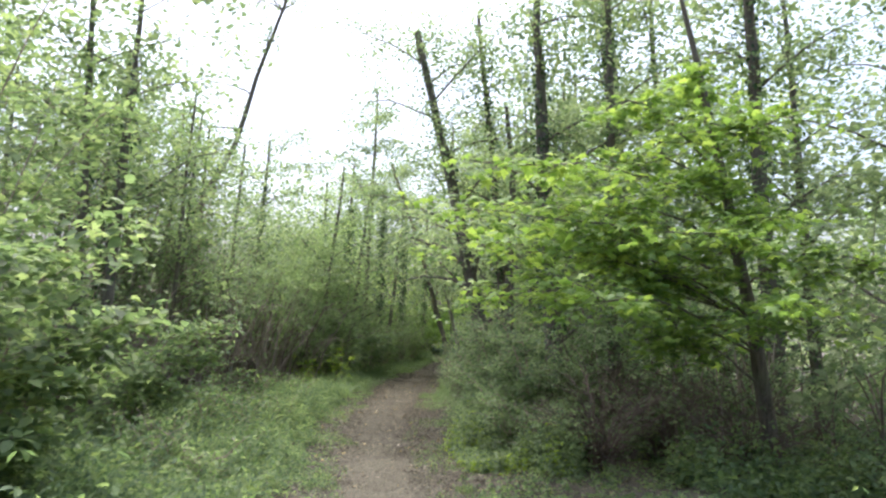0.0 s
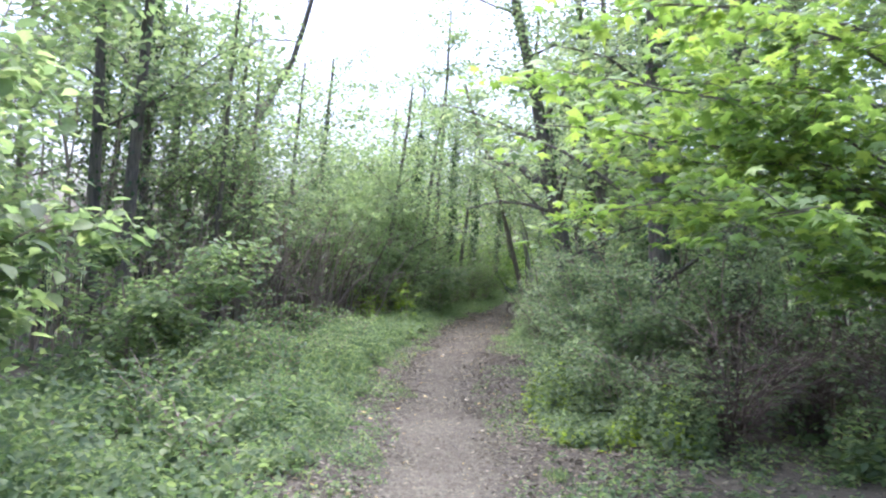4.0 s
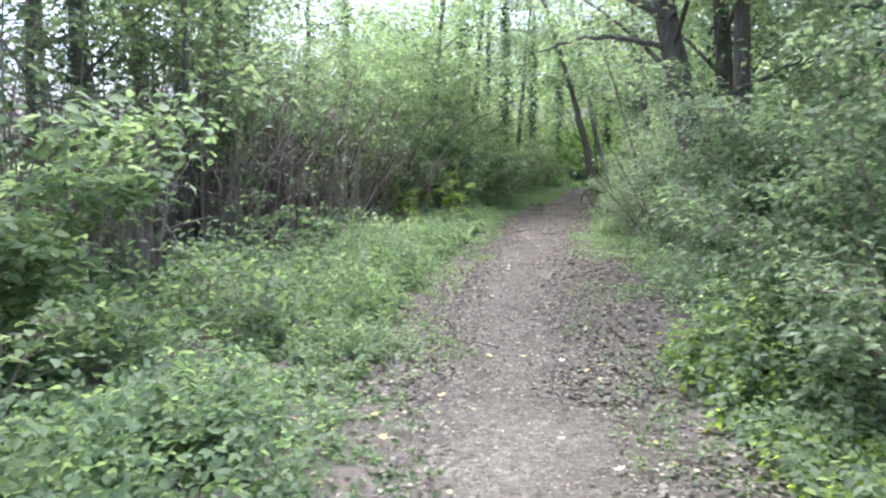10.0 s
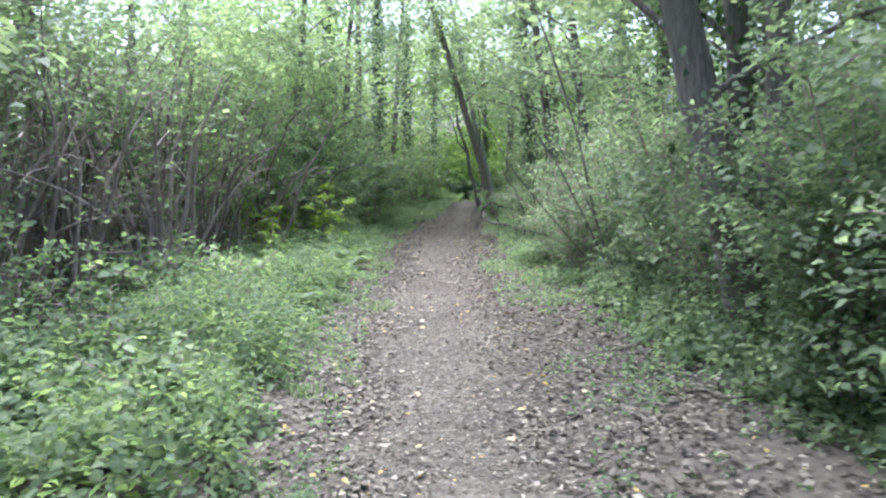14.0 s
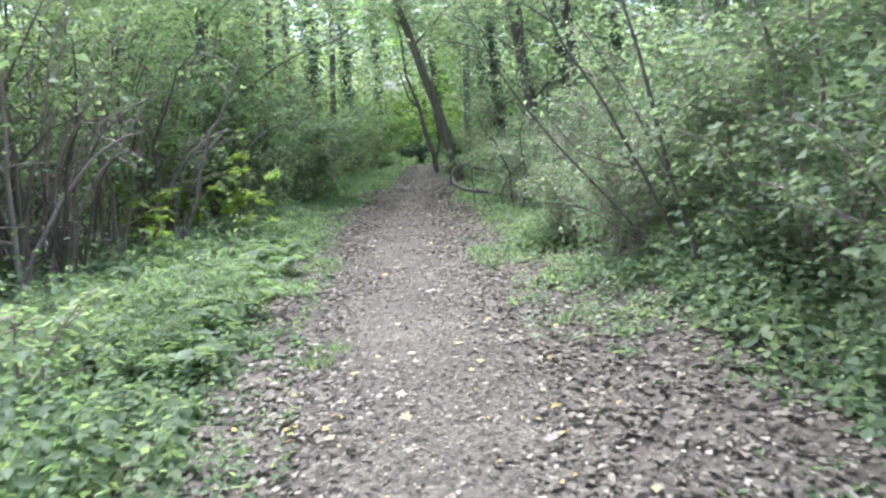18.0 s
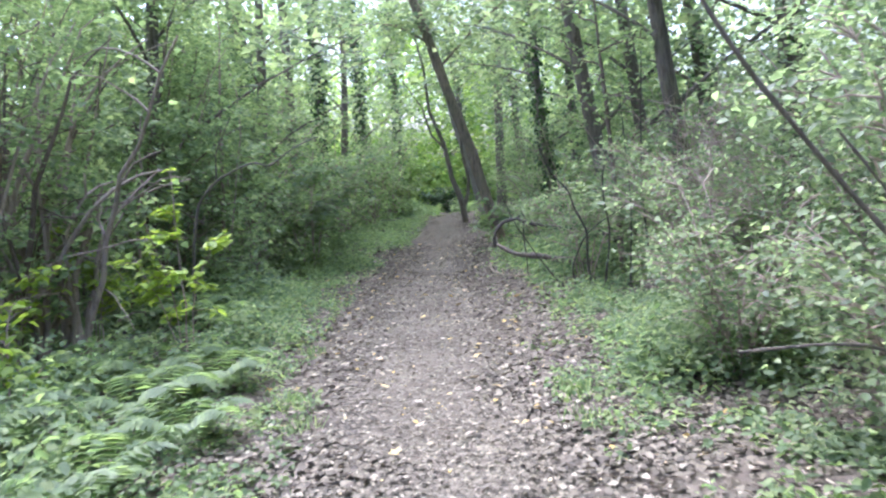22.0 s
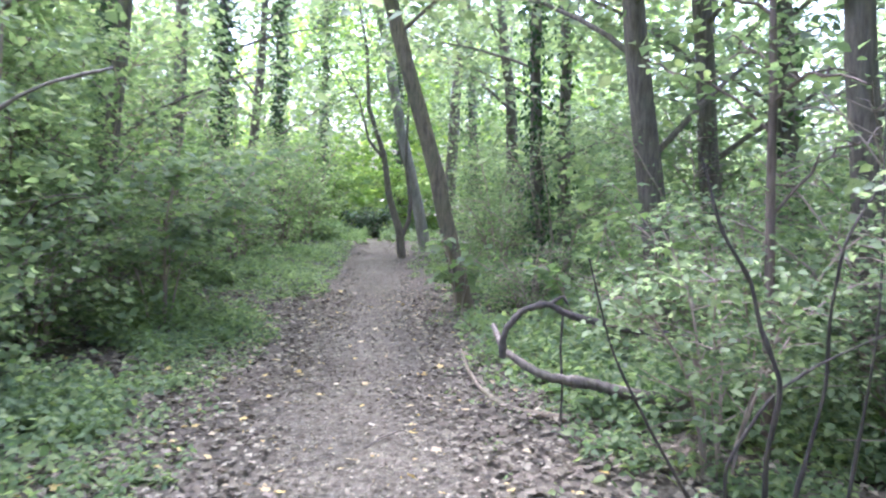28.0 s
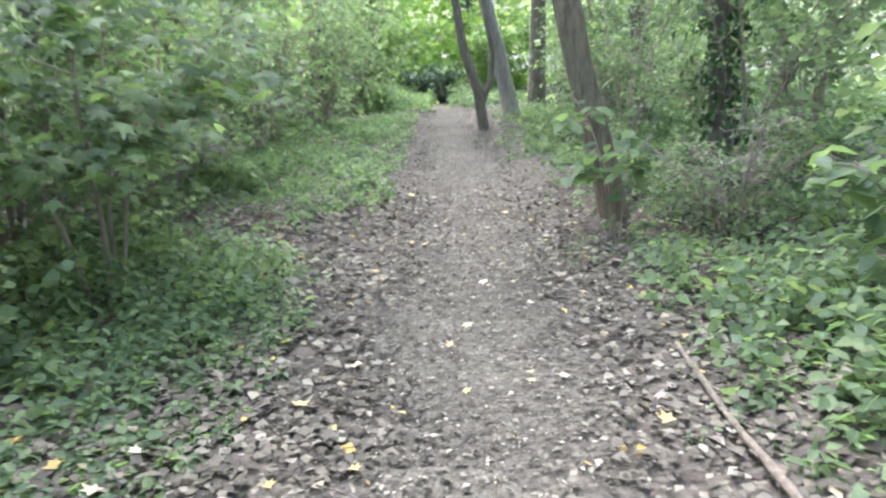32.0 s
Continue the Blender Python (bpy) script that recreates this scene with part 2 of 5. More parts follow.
def tubes_mesh(name, tubes, sides=6):
    cs, fs, off = [], [], 0
    for pts, radii in tubes:
        c, f = tube_arrays(pts, radii, sides)
        cs.append(c)
        fs.append(f + off)
        off += len(c)
    return raw_mesh(name, np.concatenate(cs), np.concatenate(fs), smooth=True)


def curve(p0, p1, bow=(0, 0, 0), n=9, wob=0.0):
    """Points from p0 to p1, bowed by the vector bow in the middle, with a slight wobble."""
    p0, p1, bow = np.array(p0, float), np.array(p1, float), np.array(bow, float)
    t = np.linspace(0, 1, n)[:, None]
    p = p0 + (p1 - p0) * t + bow * 4 * t * (1 - t)
    if wob:
        w = rng.normal(0, wob, (n, 3))
        w[0] = 0
        w = np.cumsum(w, 0) * 0.6
        p = p + w * np.minimum(1, t * 3)
    return p


def trunk_radii(r0, r1, n, flare=0.35):
    t = np.linspace(0, 1, n)
    return (r0 + (r1 - r0) * t) * (1 + flare * np.exp(-t * 14))


# ---------------------------------------------------------------- plan
PATH_Y = [-10.0, -2.0, 2.0, 6.0, 9.5, 11.0, 14.0, 18.0, 24.0, 29.0, 33.0, 38.0, 42.0, 50.0]
PATH_X = [2.6, 1.85, 1.45, 1.05, 0.75, 0.55, 0.25, 0.10, 0.12, 0.40, 0.85, 1.30, 1.62, 2.4]
PATH_W = [1.2, 1.1, 1.1, 1.15, 1.25, 1.25, 1.2, 1.25, 1.3, 1.2, 1.0, 0.9, 0.75, 0.5]


def path_x(y):
    return np.interp(y, PATH_Y, PATH_X)


def path_half(y):
    return np.interp(y, PATH_Y, PATH_W) * 0.5


def hills(x, y):
    return (0.5 * np.sin(x * 1.7 + 2.0 * np.sin(y * 0.9)) + 0.5 * np.sin(y * 1.3 + 1.5 * np.sin(x * 0.8)))


def ground_z(x, y):
    x, y = np.asarray(x, float), np.asarray(y, float)
    d = np.abs(x - path_x(y)) - path_half(y)
    verge = np.clip(d / 1.0, 0, 1)
    far = np.clip((y - 32) / 12, 0, 1) * 0.2
    # the path first runs gently downhill, then levels out
    back = 11.4 - np.clip(y, -30, 60)
    slope = 0.0262 * (np.sqrt(back * back + 4.0) + back)
    return verge * (0.05 + 0.05 * hills(x, y)) + far + slope + 0.012 * hills(x * 2.3, y * 2.1)


def empty(name, x, y, label, category, group="", kind=""):
    ob = new(name)
    ob.location = (x, y, float(ground_z(x, y)))
    tagged(ob, label, category, group, kind)
    return ob


# ---------------------------------------------------------------- ground
gx = np.concatenate([[-400, -120, -50, -25], np.arange(-14, 14.01, 0.25), [25, 50, 120, 400]])
gy = np.concatenate([[-400, -100, -30, -14], np.arange(-10, 54.01, 0.25), [70, 100, 200, 500]])
X, Y = np.meshgrid(gx, gy, indexing='ij')
Z = ground_z(X, Y)
inside = (X > -15) & (X < 15) & (Y > -11) & (Y < 55)
Z = np.where(inside, Z + rng.normal(0, 0.012, Z.shape), Z)
ni, nj = X.shape
ii, jj = np.meshgrid(np.arange(ni - 1), np.arange(nj - 1), indexing='ij')
gf = np.stack([ii * nj + jj, (ii + 1) * nj + jj, (ii + 1) * nj + jj + 1, ii * nj + jj + 1], -1).reshape(-1, 4)
on_path = np.clip(1 - (np.abs(X - path_x(Y)) - path_half(Y) + 0.1) / 0.2, 0, 1)
ground = put("ground", raw_mesh("ground", np.stack([X, Y, Z - 0.05 * on_path * inside], -1).reshape(-1, 3), gf, True), M_SOIL)
tagged(ground, "dark woodland soil under leaf litter", "ground", kind="structure")

py = np.arange(-9.5, 44.01, 0.12)
pu = np.linspace(-1, 1, 11)
PY, PU = np.meshgrid(py, pu, indexing='ij')
edge = 1 + 0.10 * np.sin(PY * 2.1 + np.sign(PU) * 1.3) + 0.08 * np.sin(PY * 5.3 + np.sign(PU) * 2.0) + 0.05 * np.sin(PY * 11.0)
PX = path_x(PY) + PU * path_half(PY) * np.where(np.abs(PU) > 0.7, edge, 1)
PZ = ground_z(PX, PY) + 0.012 - 0.03 * PU ** 4 + rng.normal(0, 0.004, PX.shape)
a, b_ = PX.shape
ii, jj = np.meshgrid(np.arange(a - 1), np.arange(b_ - 1), indexing='ij')
pf = np.stack([ii * b_ + jj, ii * b_ + jj + 1, (ii + 1) * b_ + jj + 1, (ii + 1) * b_ + jj], -1).reshape(-1, 4)
path = put("path", raw_mesh("path", np.stack([PX, PY, PZ], -1).reshape(-1, 3), pf, True), M_PATH)
tagged(path, "trodden greyish-brown earth footpath strewn with leaves", "footpath", kind="structure")

# ---------------------------------------------------------------- plants


def shrub(name, x, y, height, radius, leaves, label, category="shrub", mat=None, bark=None, stems=7, size=0.07, shape=OVAL, lean=(0, 0), low=0.25, seed=1, group="", twigs=9, thick=0.018, tilt=0.45, ragged=0.5, foot=0.12):
    """A many-stemmed shrub: each stem with its twigs is a part, the leaves sit along the twigs."""
    global rng
    keep, rng = rng, np.random.default_rng(seed)
    top = empty(name, x, y, label, category, group)
    ends, tubes = [], []
    for i in range(stems):
        a = 2 * np.pi * (i + rng.uniform(-0.3, 0.3)) / stems
        r = radius * rng.uniform(0.35, 1.05)
        h = height * rng.uniform(ragged, 1.05)
        p0 = np.array([math.cos(a) * foot * radius, math.sin(a) * foot * radius, -0.08]) * rng.uniform(0.3, 1.0, 3) ** np.array([1, 1, 0])
        a = a + rng.normal(0, 1.5 if foot > 0.3 else 0.1)
        p1 = np.array([math.cos(a) * r + lean[0], math.sin(a) * r + lean[1], h])
        spine = curve(p0, p1, (-math.cos(a) * r * 0.18, -math.sin(a) * r * 0.18, h * 0.10), 11, 0.03 * height / 3)
        put("stem", tubes_mesh("stem", [(spine, np.linspace(thick * rng.uniform(0.8, 1.5), 0.004, 11))], 6), bark or M_TWIG, top)
        for k in range(twigs):
            f = rng.uniform(low, 0.98)
            q0 = spine[min(10, int(f * 10))]
            b = a + rng.normal(0, 1.2)
            ln = radius * rng.uniform(0.3, 0.75) * (1.1 - 0.4 * f)
            q1 = q0 + np.array([math.cos(b) * ln, math.sin(b) * ln, rng.uniform(-0.15, 0.45) * ln])
            tw = curve(q0, q1, (0, 0, 0.1 * ln), 6, 0.015)
            tubes.append((tw[::2], np.linspace(0.007, 0.002, 3)))
            ends.append(tw)
        ends.append(np.array([spine[j] for j in (5, 6, 7, 8, 9, 10)]))
    if tubes:
        tagged(put("brushwood", tubes_mesh("brushwood", tubes, 3), bark or M_TWIG, top), kind="stuff")
    ends = np.array(ends)
    pick = rng.integers(0, len(ends), leaves)
    f = rng.uniform(0.1, 1.0, leaves) ** 0.8 * 4.999
    i0 = f.astype(int)
    w = (f - i0)[:, None]
    base = ends[pick, i0] * (1 - w) + ends[pick, i0 + 1] * w
    spread = radius * 0.07
    base = base + rng.normal(0, 1, (leaves, 3)) * np.array([spread, spread, spread * 0.8])
    base[:, 2] = np.maximum(base[:, 2], 0.03)
    out, up = flat_dirs(leaves, tilt=tilt)
    away = base[:, :2] - np.array(lean) * np.clip(base[:, 2:3] / height, 0, 1)
    up[:, :2] += 0.45 * away / (np.linalg.norm(away, axis=1, keepdims=True) + 0.2)
    if leaves:
        tagged(put("foliage", leaf_mesh("foliage", base, out, up, size * rng.uniform(0.6, 1.25, leaves), shape), mat or M_SHRUB, top), kind="stuff")
    rng = keep
    return top


def tree(name, x, y, height, r0, lean, label, category="tree", bark=None, leaf=None, crown_at=0.4, crown_r=2.2, leaves=6000, size=0.12, limbs=6, bow=(0, 0, 0), seed=1, group="", ivy=0, ivy_to=0.8, shape=BROAD, r1=None, limb_from=0.4, flatten=0.45, flare=0.3):
    """A tree: trunk, each limb, crown, and ivy round the trunk where it grows there."""
    global rng
    keep, rng = rng, np.random.default_rng(seed)
    top = empty(name, x, y, label, category, group)
    n = 22
    spine = curve((0, 0, -0.15), (lean[0], lean[1], height), bow, n, 0.02 * height / 8)
    rad = trunk_radii(r0, r1 if r1 is not None else r0 * 0.3, n, flare)
    co, f = tube_arrays(spine, rad, 14)
    co = co + (np.sin(co[:, 2:3] * 5 + co[:, 0:1] * 40) * 0.03 + rng.normal(0, 0.025, (len(co), 1))) * r0 * np.sign(co - np.repeat(spine, 14, 0)) * np.array([1, 1, 0])
    put("trunk", raw_mesh("trunk", co, f, True), bark or M_BARK, top)
    cl, tubes = [], []
    for i in range(limbs):
        t = limb_from + (0.97 - limb_from) * (i + rng.uniform(0, 0.8)) / limbs
        k = min(n - 1, int(t * (n - 1)))
        a = 2.4 * i + rng.uniform(-0.5, 0.5)
        ln = crown_r * rng.uniform(0.7, 1.1) * (1.15 - 0.5 * t)
        p1 = spine[k] + np.array([math.cos(a) * ln, math.sin(a) * ln, ln * rng.uniform(0.15, 0.7)])
        limb = curve(spine[k], p1, (0, 0, 0.08 * ln), 9, 0.04)
        put("limb", tubes_mesh("limb", [(limb, np.linspace(np.clip(rad[k] * 0.3, 0.012, 0.04), 0.006, 9))], 7), bark or M_BARK, top)
        for j in range(6):
            q0 = limb[rng.integers(2, 9)]
            d = rng.normal(0, 1, 3) * np.array([1, 1, 0.45])
            q1 = q0 + d / np.linalg.norm(d) * ln * rng.uniform(0.25, 0.5)
            tw = curve(q0, q1, (0, 0, 0.05), 6, 0.02)
            tubes.append((tw[::2], np.linspace(0.010, 0.003, 3)))
            cl.append(tw)
    cl += [spine[-6:]] * 4 + [spine[-11:-5]] * 2
    if tubes:
        tagged(put("brushwood", tubes_mesh("brushwood", tubes, 3), bark or M_BARK, top), kind="stuff")
    if leaves and cl:
        cl = np.array(cl)
        pick = rng.integers(0, len(cl), leaves)
        j = rng.integers(1, 6, leaves)
        base = cl[pick, j] + rng.normal(0, 1, (leaves, 3)) * crown_r * np.array([0.1, 0.1, 0.1 * flatten])
        out, up = flat_dirs(leaves, tilt=0.5)
        tagged(put("crown", leaf_mesh("crown", base, out, up, size * rng.uniform(0.6, 1.3, leaves), shape), leaf or M_CROWN, top), kind="stuff")
    if ivy:
        t = rng.uniform(0.0, ivy_to, ivy) * (n - 1)
        i0 = t.astype(int)
        w = (t - i0)[:, None]
        c = spine[i0] * (1 - w) + spine[np.minimum(i0 + 1, n - 1)] * w
        rr = rad[i0] + np.abs(rng.normal(0.05, 0.09, ivy)) * (0.6 + 0.8 * np.abs(np.sin(t * 1.3)))
        a = rng.uniform(0, 2 * np.pi, ivy)
        radial = np.stack([np.cos(a), np.sin(a), np.zeros(ivy)], 1)
        base = c + radial * rr[:, None]
        out = radial * 0.35 + np.stack([rng.normal(0, 0.5, ivy), rng.normal(0, 0.5, ivy), -np.ones(ivy)], 1)
        up = radial + rng.normal(0, 0.35, (ivy, 3))
        put("ivy", leaf_mesh("ivy", base, out, up, rng.uniform(0.06, 0.12, ivy), BROAD), M_IVY, top, "dark green ivy round the trunk")["kind"] = "stuff"
    rng = keep
    return top


def herbs(name, spots, height, mat, label, size=0.07, pairs=5, shape=OVAL, seed=3):
    """Leafy herbs in one mass: at every spot a stalk with crossed pairs of leaves."""
    global rng
    keep, rng = rng, np.random.default_rng(seed)
    n = len(spots)
    gz = ground_z(spots[:, 0], spots[:, 1])
    h = height * rng.uniform(0.4, 1.1, n) * np.maximum(0.3, 0.85 + 0.8 * hills(spots[:, 0] * 1.6, spots[:, 1] * 1.3))
    leanx, leany = rng.normal(0, 0.18, n), rng.normal(0, 0.18, n)
    bases, outs, ups, sizes = [], [], [], []
    a0 = rng.uniform(0, 2 * np.pi, n)
    for k in range(pairs):
        t = (k + 0.6) / pairs
        c = np.stack([spots[:, 0] + leanx * h * t, spots[:, 1] + leany * h * t, gz + h * t], 1)
        for s in (0, np.pi):
            a = a0 + s + k * np.pi / 2 + rng.normal(0, 0.3, n)
            bases.append(c + np.stack([np.cos(a), np.sin(a), np.zeros(n)], 1) * 0.012)
            outs.append(np.stack([np.cos(a), np.sin(a), rng.normal(-0.25, 0.4, n)], 1))
            ups.append(np.stack([rng.normal(0, 0.5, n), rng.normal(0, 0.5, n), np.ones(n)], 1))
            sizes.append(size * (1.25 - 0.6 * t) * rng.uniform(0.7, 1.25, n))
    me = leaf_mesh(name, np.concatenate(bases), np.concatenate(outs), np.concatenate(ups), np.concatenate(sizes), shape)
    ob = put(name, me, mat)
    rng = keep
    return tagged(ob, label, "undergrowth", kind="stuff")


def strip_spots(n, y0, y1, d0, d1, side, gap=0.0, power=1.0):
    """n spots beside the path between y0 and y1, from d0 to d1 off its edge; gaps by slow noise."""
    y = rng.uniform(y0, y1, n)
    d = d0 + (d1 - d0) * rng.uniform(0, 1, n) ** power
    x = path_x(y) + side * (path_half(y) + d)
    patchy = 0.7 * hills(x * 1.3 + 3, y * 1.1) + 0.5 * hills(x * 4.1, y * 3.7) + rng.normal(0, 0.3, n)
    ends = np.minimum(y - y0, y1 - y) / 0.9
    keep = (patchy > gap * 2 - 1) & (rng.uniform(0, 1, n) < 0.25 + (d - d0) / 0.7) & (rng.uniform(0, 1, n) < ends + 0.15)
    return np.stack([x, y], 1)[keep]


# verge of nettles and low herbs
def verge(name, label, n, y0, y1, d0, d1, side, gap, height, mat, size, pairs, seed, shape=OVAL):
    return herbs(name, strip_spots(n, y0, y1, d0, d1, side, gap), height, mat, label, size, pairs, shape, seed)


verge("nettle_bed", "tall nettles with broad leaves beside the path", 800, -1.5, 7.5, 0.55, 3.0, -1, 0.3, 0.68, M_HERB, 0.08, 7, 2)
verge("nettle_bed", "dense green nettles and herbs beside the path", 4200, -3, 13, 0.5, 2.2, -1, 0.28, 0.46, M_HERB, 0.068, 6, 3)
verge("nettle_bed", "dense green nettles and herbs beside the path", 2900, 13, 21, 0.6, 2.4, -1, 0.22, 0.62, M_HERB, 0.07, 6, 4)
verge("nettle_bed", "tall nettles before the hedge", 4200, -3, 24, 2.0, 5.6, -1, 0.15, 0.55, M_HERB, 0.12, 4, 5, BROAD)
verge("nettle_bed", "green nettles and low herbs beside the path", 2000, 21, 29, 0.8, 2.6, -1, 0.35, 0.4, M_HERB, 0.08, 4, 6, BROAD)
verge("nettle_bed", "low herbs under the shrubs", 1800, 21, 30, 2.4, 4.6, -1, 0.2, 0.4, M_HERB, 0.12, 4, 7, BROAD)
verge("low_herbs", "low yellowish-green herbs beside the path", 2000, 33, 42, 0.2, 2.6, -1, 0.2, 0.22, M_FERN, 0.08, 4, 8, BROAD)
verge("low_herbs", "low sparse herbs at the path's edge", 2600, -3, 20, 0.1, 0.8, -1, 0.35, 0.14, M_HERB, 0.055, 3, 9, BROAD)
verge("low_herbs", "low sparse herbs at the path's edge", 2200, 20, 34, 0.4, 1.1, -1, 0.6, 0.12, M_HERB, 0.055, 3, 10, BROAD)
verge("nettle_bed", "tall herbs at the wood's edge", 700, -3, 4.5, 1.2, 4.0, 1, 0.2, 0.6, M_HERB, 0.1, 5, 19)
verge("ivy_carpet", "ivy and small herbs among dead leaves", 4200, -3, 9.5, 0.35, 4.5, 1, 0.42, 0.18, M_HERB, 0.07, 3, 11)
verge("bramble_bank", "green brambles and herbs beside the path", 2000, 8.5, 12.3, 0.55, 2.2, 1, 0.28, 0.7, M_SHRUB, 0.075, 6, 12)
verge("bramble_bank", "green brambles and herbs behind leaf litter", 1300, 12.0, 15.5, 1.25, 2.8, 1, 0.28, 0.6, M_SHRUB, 0.075, 6, 46)
verge("bramble_bank", "low brambles under the shrubs", 2000, 15, 21, 1.25, 3.0, 1, 0.35, 0.5, M_SHRUB, 0.085, 5, 13, BROAD)
verge("ivy_carpet", "low ivy and herbs on leaf litter", 5800, 19.6, 29, 0.6, 3.6, 1, 0.32, 0.28, M_HERB, 0.07, 4, 14)
verge("ivy_carpet", "low green herbs beside the path", 3200, 28, 42, 0.4, 3.8, 1, 0.3, 0.34, M_FERN, 0.09, 4, 15, BROAD)
verge("low_herbs", "low sparse herbs at the path's edge", 1800, 9, 42, 0.1, 0.8, 1, 0.6, 0.12, M_HERB, 0.05, 3, 16, BROAD)
verge("wood_floor_herbs", "herbs deep in the wood", 3600, 8, 46, 3.4, 9, 1, 0.1, 0.45, M_HERB, 0.2, 3, 17, BROAD)
verge("wood_floor_herbs", "herbs beyond the hedge", 2200, 0, 46, 5.5, 12, -1, 0.1, 0.4, M_HERB, 0.2, 3, 18, BROAD)


verge("low_herbs", "low yellowish-green herbs on leaf litter", 2200, 27, 33.5, 0.6, 3.0, -1, 0.42, 0.24, M_FERN, 0.085, 4, 34)
verge("nettle_bed", "clumps of tall nettles before the hedge", 800, 7, 21, 1.3, 3.2, -1, 0.5, 0.8, M_HERB, 0.11, 6, 33)
verge("path_end_herbs", "low herbs where the path bends away", 900, 42.6, 47, 0.0, 1.6, -1, 0.1, 0.35, M_FERN, 0.12, 4, 35, BROAD)
verge("path_end_herbs", "low herbs where the path bends away", 700, 43.2, 47, -0.3, 1.6, 1, 0.1, 0.35, M_FERN, 0.12, 4, 36, BROAD)
verge("ivy_carpet", "dark low ivy and herbs on leaf litter", 2400, 15.5, 23, 1.15, 2.9, 1, 0.3, 0.32, M_HERB, 0.075, 4, 37, BROAD)
verge("bramble_bank", "light green leafy herbs round a fallen branch", 1000, 26.6, 31, 0.75, 3.0, 1, 0.25, 0.48, M_HERB, 0.10, 4, 40)
verge("low_herbs", "sparse small herbs creeping onto the path's edge", 1300, -3, 14, -0.12, 0.55, -1, 0.35, 0.1, M_HERB, 0.05, 3, 41, BROAD)
verge("low_herbs", "sparse small herbs creeping onto the path's edge", 1000, -3, 14, -0.08, 0.5, 1, 0.45, 0.1, M_HERB, 0.05, 3, 42, BROAD)
verge("ivy_carpet", "low green herbs creeping over leaf litter", 900, 19.6, 23.2, 0.15, 1.5, 1, 0.55, 0.15, M_HERB, 0.055, 4, 47)
verge("low_herbs", "sparse small herbs on leaf litter", 1200, 11.5, 20.0, 0.55, 1.6, 1, 0.6, 0.14, M_HERB, 0.06, 3, 50)
verge("low_herbs", "low green herbs creeping over leaf litter", 1300, 18.6, 23.0, 0.05, 1.1, -1, 0.42, 0.18, M_HERB, 0.06, 4, 48)
verge("low_herbs", "low green herbs creeping over leaf litter", 1500, 23.0, 31.0, 0.3, 1.2, -1, 0.4, 0.18, M_HERB, 0.06, 4, 49)
verge("ivy_carpet", "dark ivy and brambles under the shrubs", 2000, 19.4, 25.5, 0.9, 2.6, 1, 0.35, 0.32, M_SHRUB, 0.06, 5, 51)
verge("bright_herbs", "bright yellow-green shoots among the brambles", 620, 8.6, 12.6, 0.5, 1.8, 1, 0.2, 0.5, M_YELLOW, 0.075, 5, 26)

_y = np.random.default_rng(61).uniform(0, 1, (420, 2))
herbs("tall_herbs", np.stack([4.6 + 2.4 * _y[:, 0], 6.6 + 3.0 * _y[:, 1]], 1), 0.7, M_HERB, "tall pale-leaved herbs before the brushwood", 0.1, 5, OVAL, 62)


# leaf litter
def litter(name, n, y0, y1, spread, seed, size=0.046, shift=0.0, bare=0.3):
    global rng
    keep, rng = rng, np.random.default_rng(seed)
    y = rng.uniform(y0, y1, n)
    d = rng.normal(shift, spread, n)
    x = path_x(y) + d
    away = np.clip((np.abs(d) / path_half(y) - 0.25 + 0.25 * hills(x * 2.5, y * 1.7)) / 0.8, 0, 1)
    ok = rng.uniform(0, 1, n) < np.maximum(away, bare)
    x, y, d = x[ok], y[ok], d[ok]
    k = len(x)
    trod = 0.55 + 0.45 * away[ok]
    base = np.stack([x, y, ground_z(x, y) + rng.uniform(0.014, 0.04, k)], 1)
    out, up = flat_dirs(k, 0.0, 0.3)
    out[:, 2] *= 0.5
    ob = put(name, leaf_mesh(name, base, out, up, trod * size * rng.uniform(0.35, 1.3, k), BROAD), M_LITTER)
    rng = keep
    return tagged(ob, "brown and grey fallen leaves lying on the earth", "leaf litter", kind="stuff")


litter("leaf_litter", 20000, -3, 12, 0.8, 21, shift=0.1, bare=0.45)
litter("leaf_litter", 9000, 3, 12, 1.2, 25, shift=2.2)
litter("leaf_litter", 7000, 2.5, 10, 0.6, 26, size=0.055, shift=1.4, bare=0.6)
litter("leaf_litter", 38000, 11, 22, 1.0, 22, size=0.056, bare=0.6)
litter("leaf_litter", 44000, 21, 34, 1.25, 23, size=0.058, bare=0.7)
litter("leaf_litter", 8000, 34, 43, 0.6, 24, bare=0.7)
litter("leaf_litter", 4500, -1, 9, 0.35, 43, shift=-0.9, bare=0.7)
litter("leaf_litter", 15000, 14, 32, 0.6, 38, size=0.057, shift=1.9, bare=0.6)
litter("leaf_litter", 11000, 25, 34, 0.6, 39, size=0.06, shift=-1.9, bare=0.6)
litter("leaf_litter", 34000, 2, 40, 0.42, 20, size=0.034, bare=1.0)

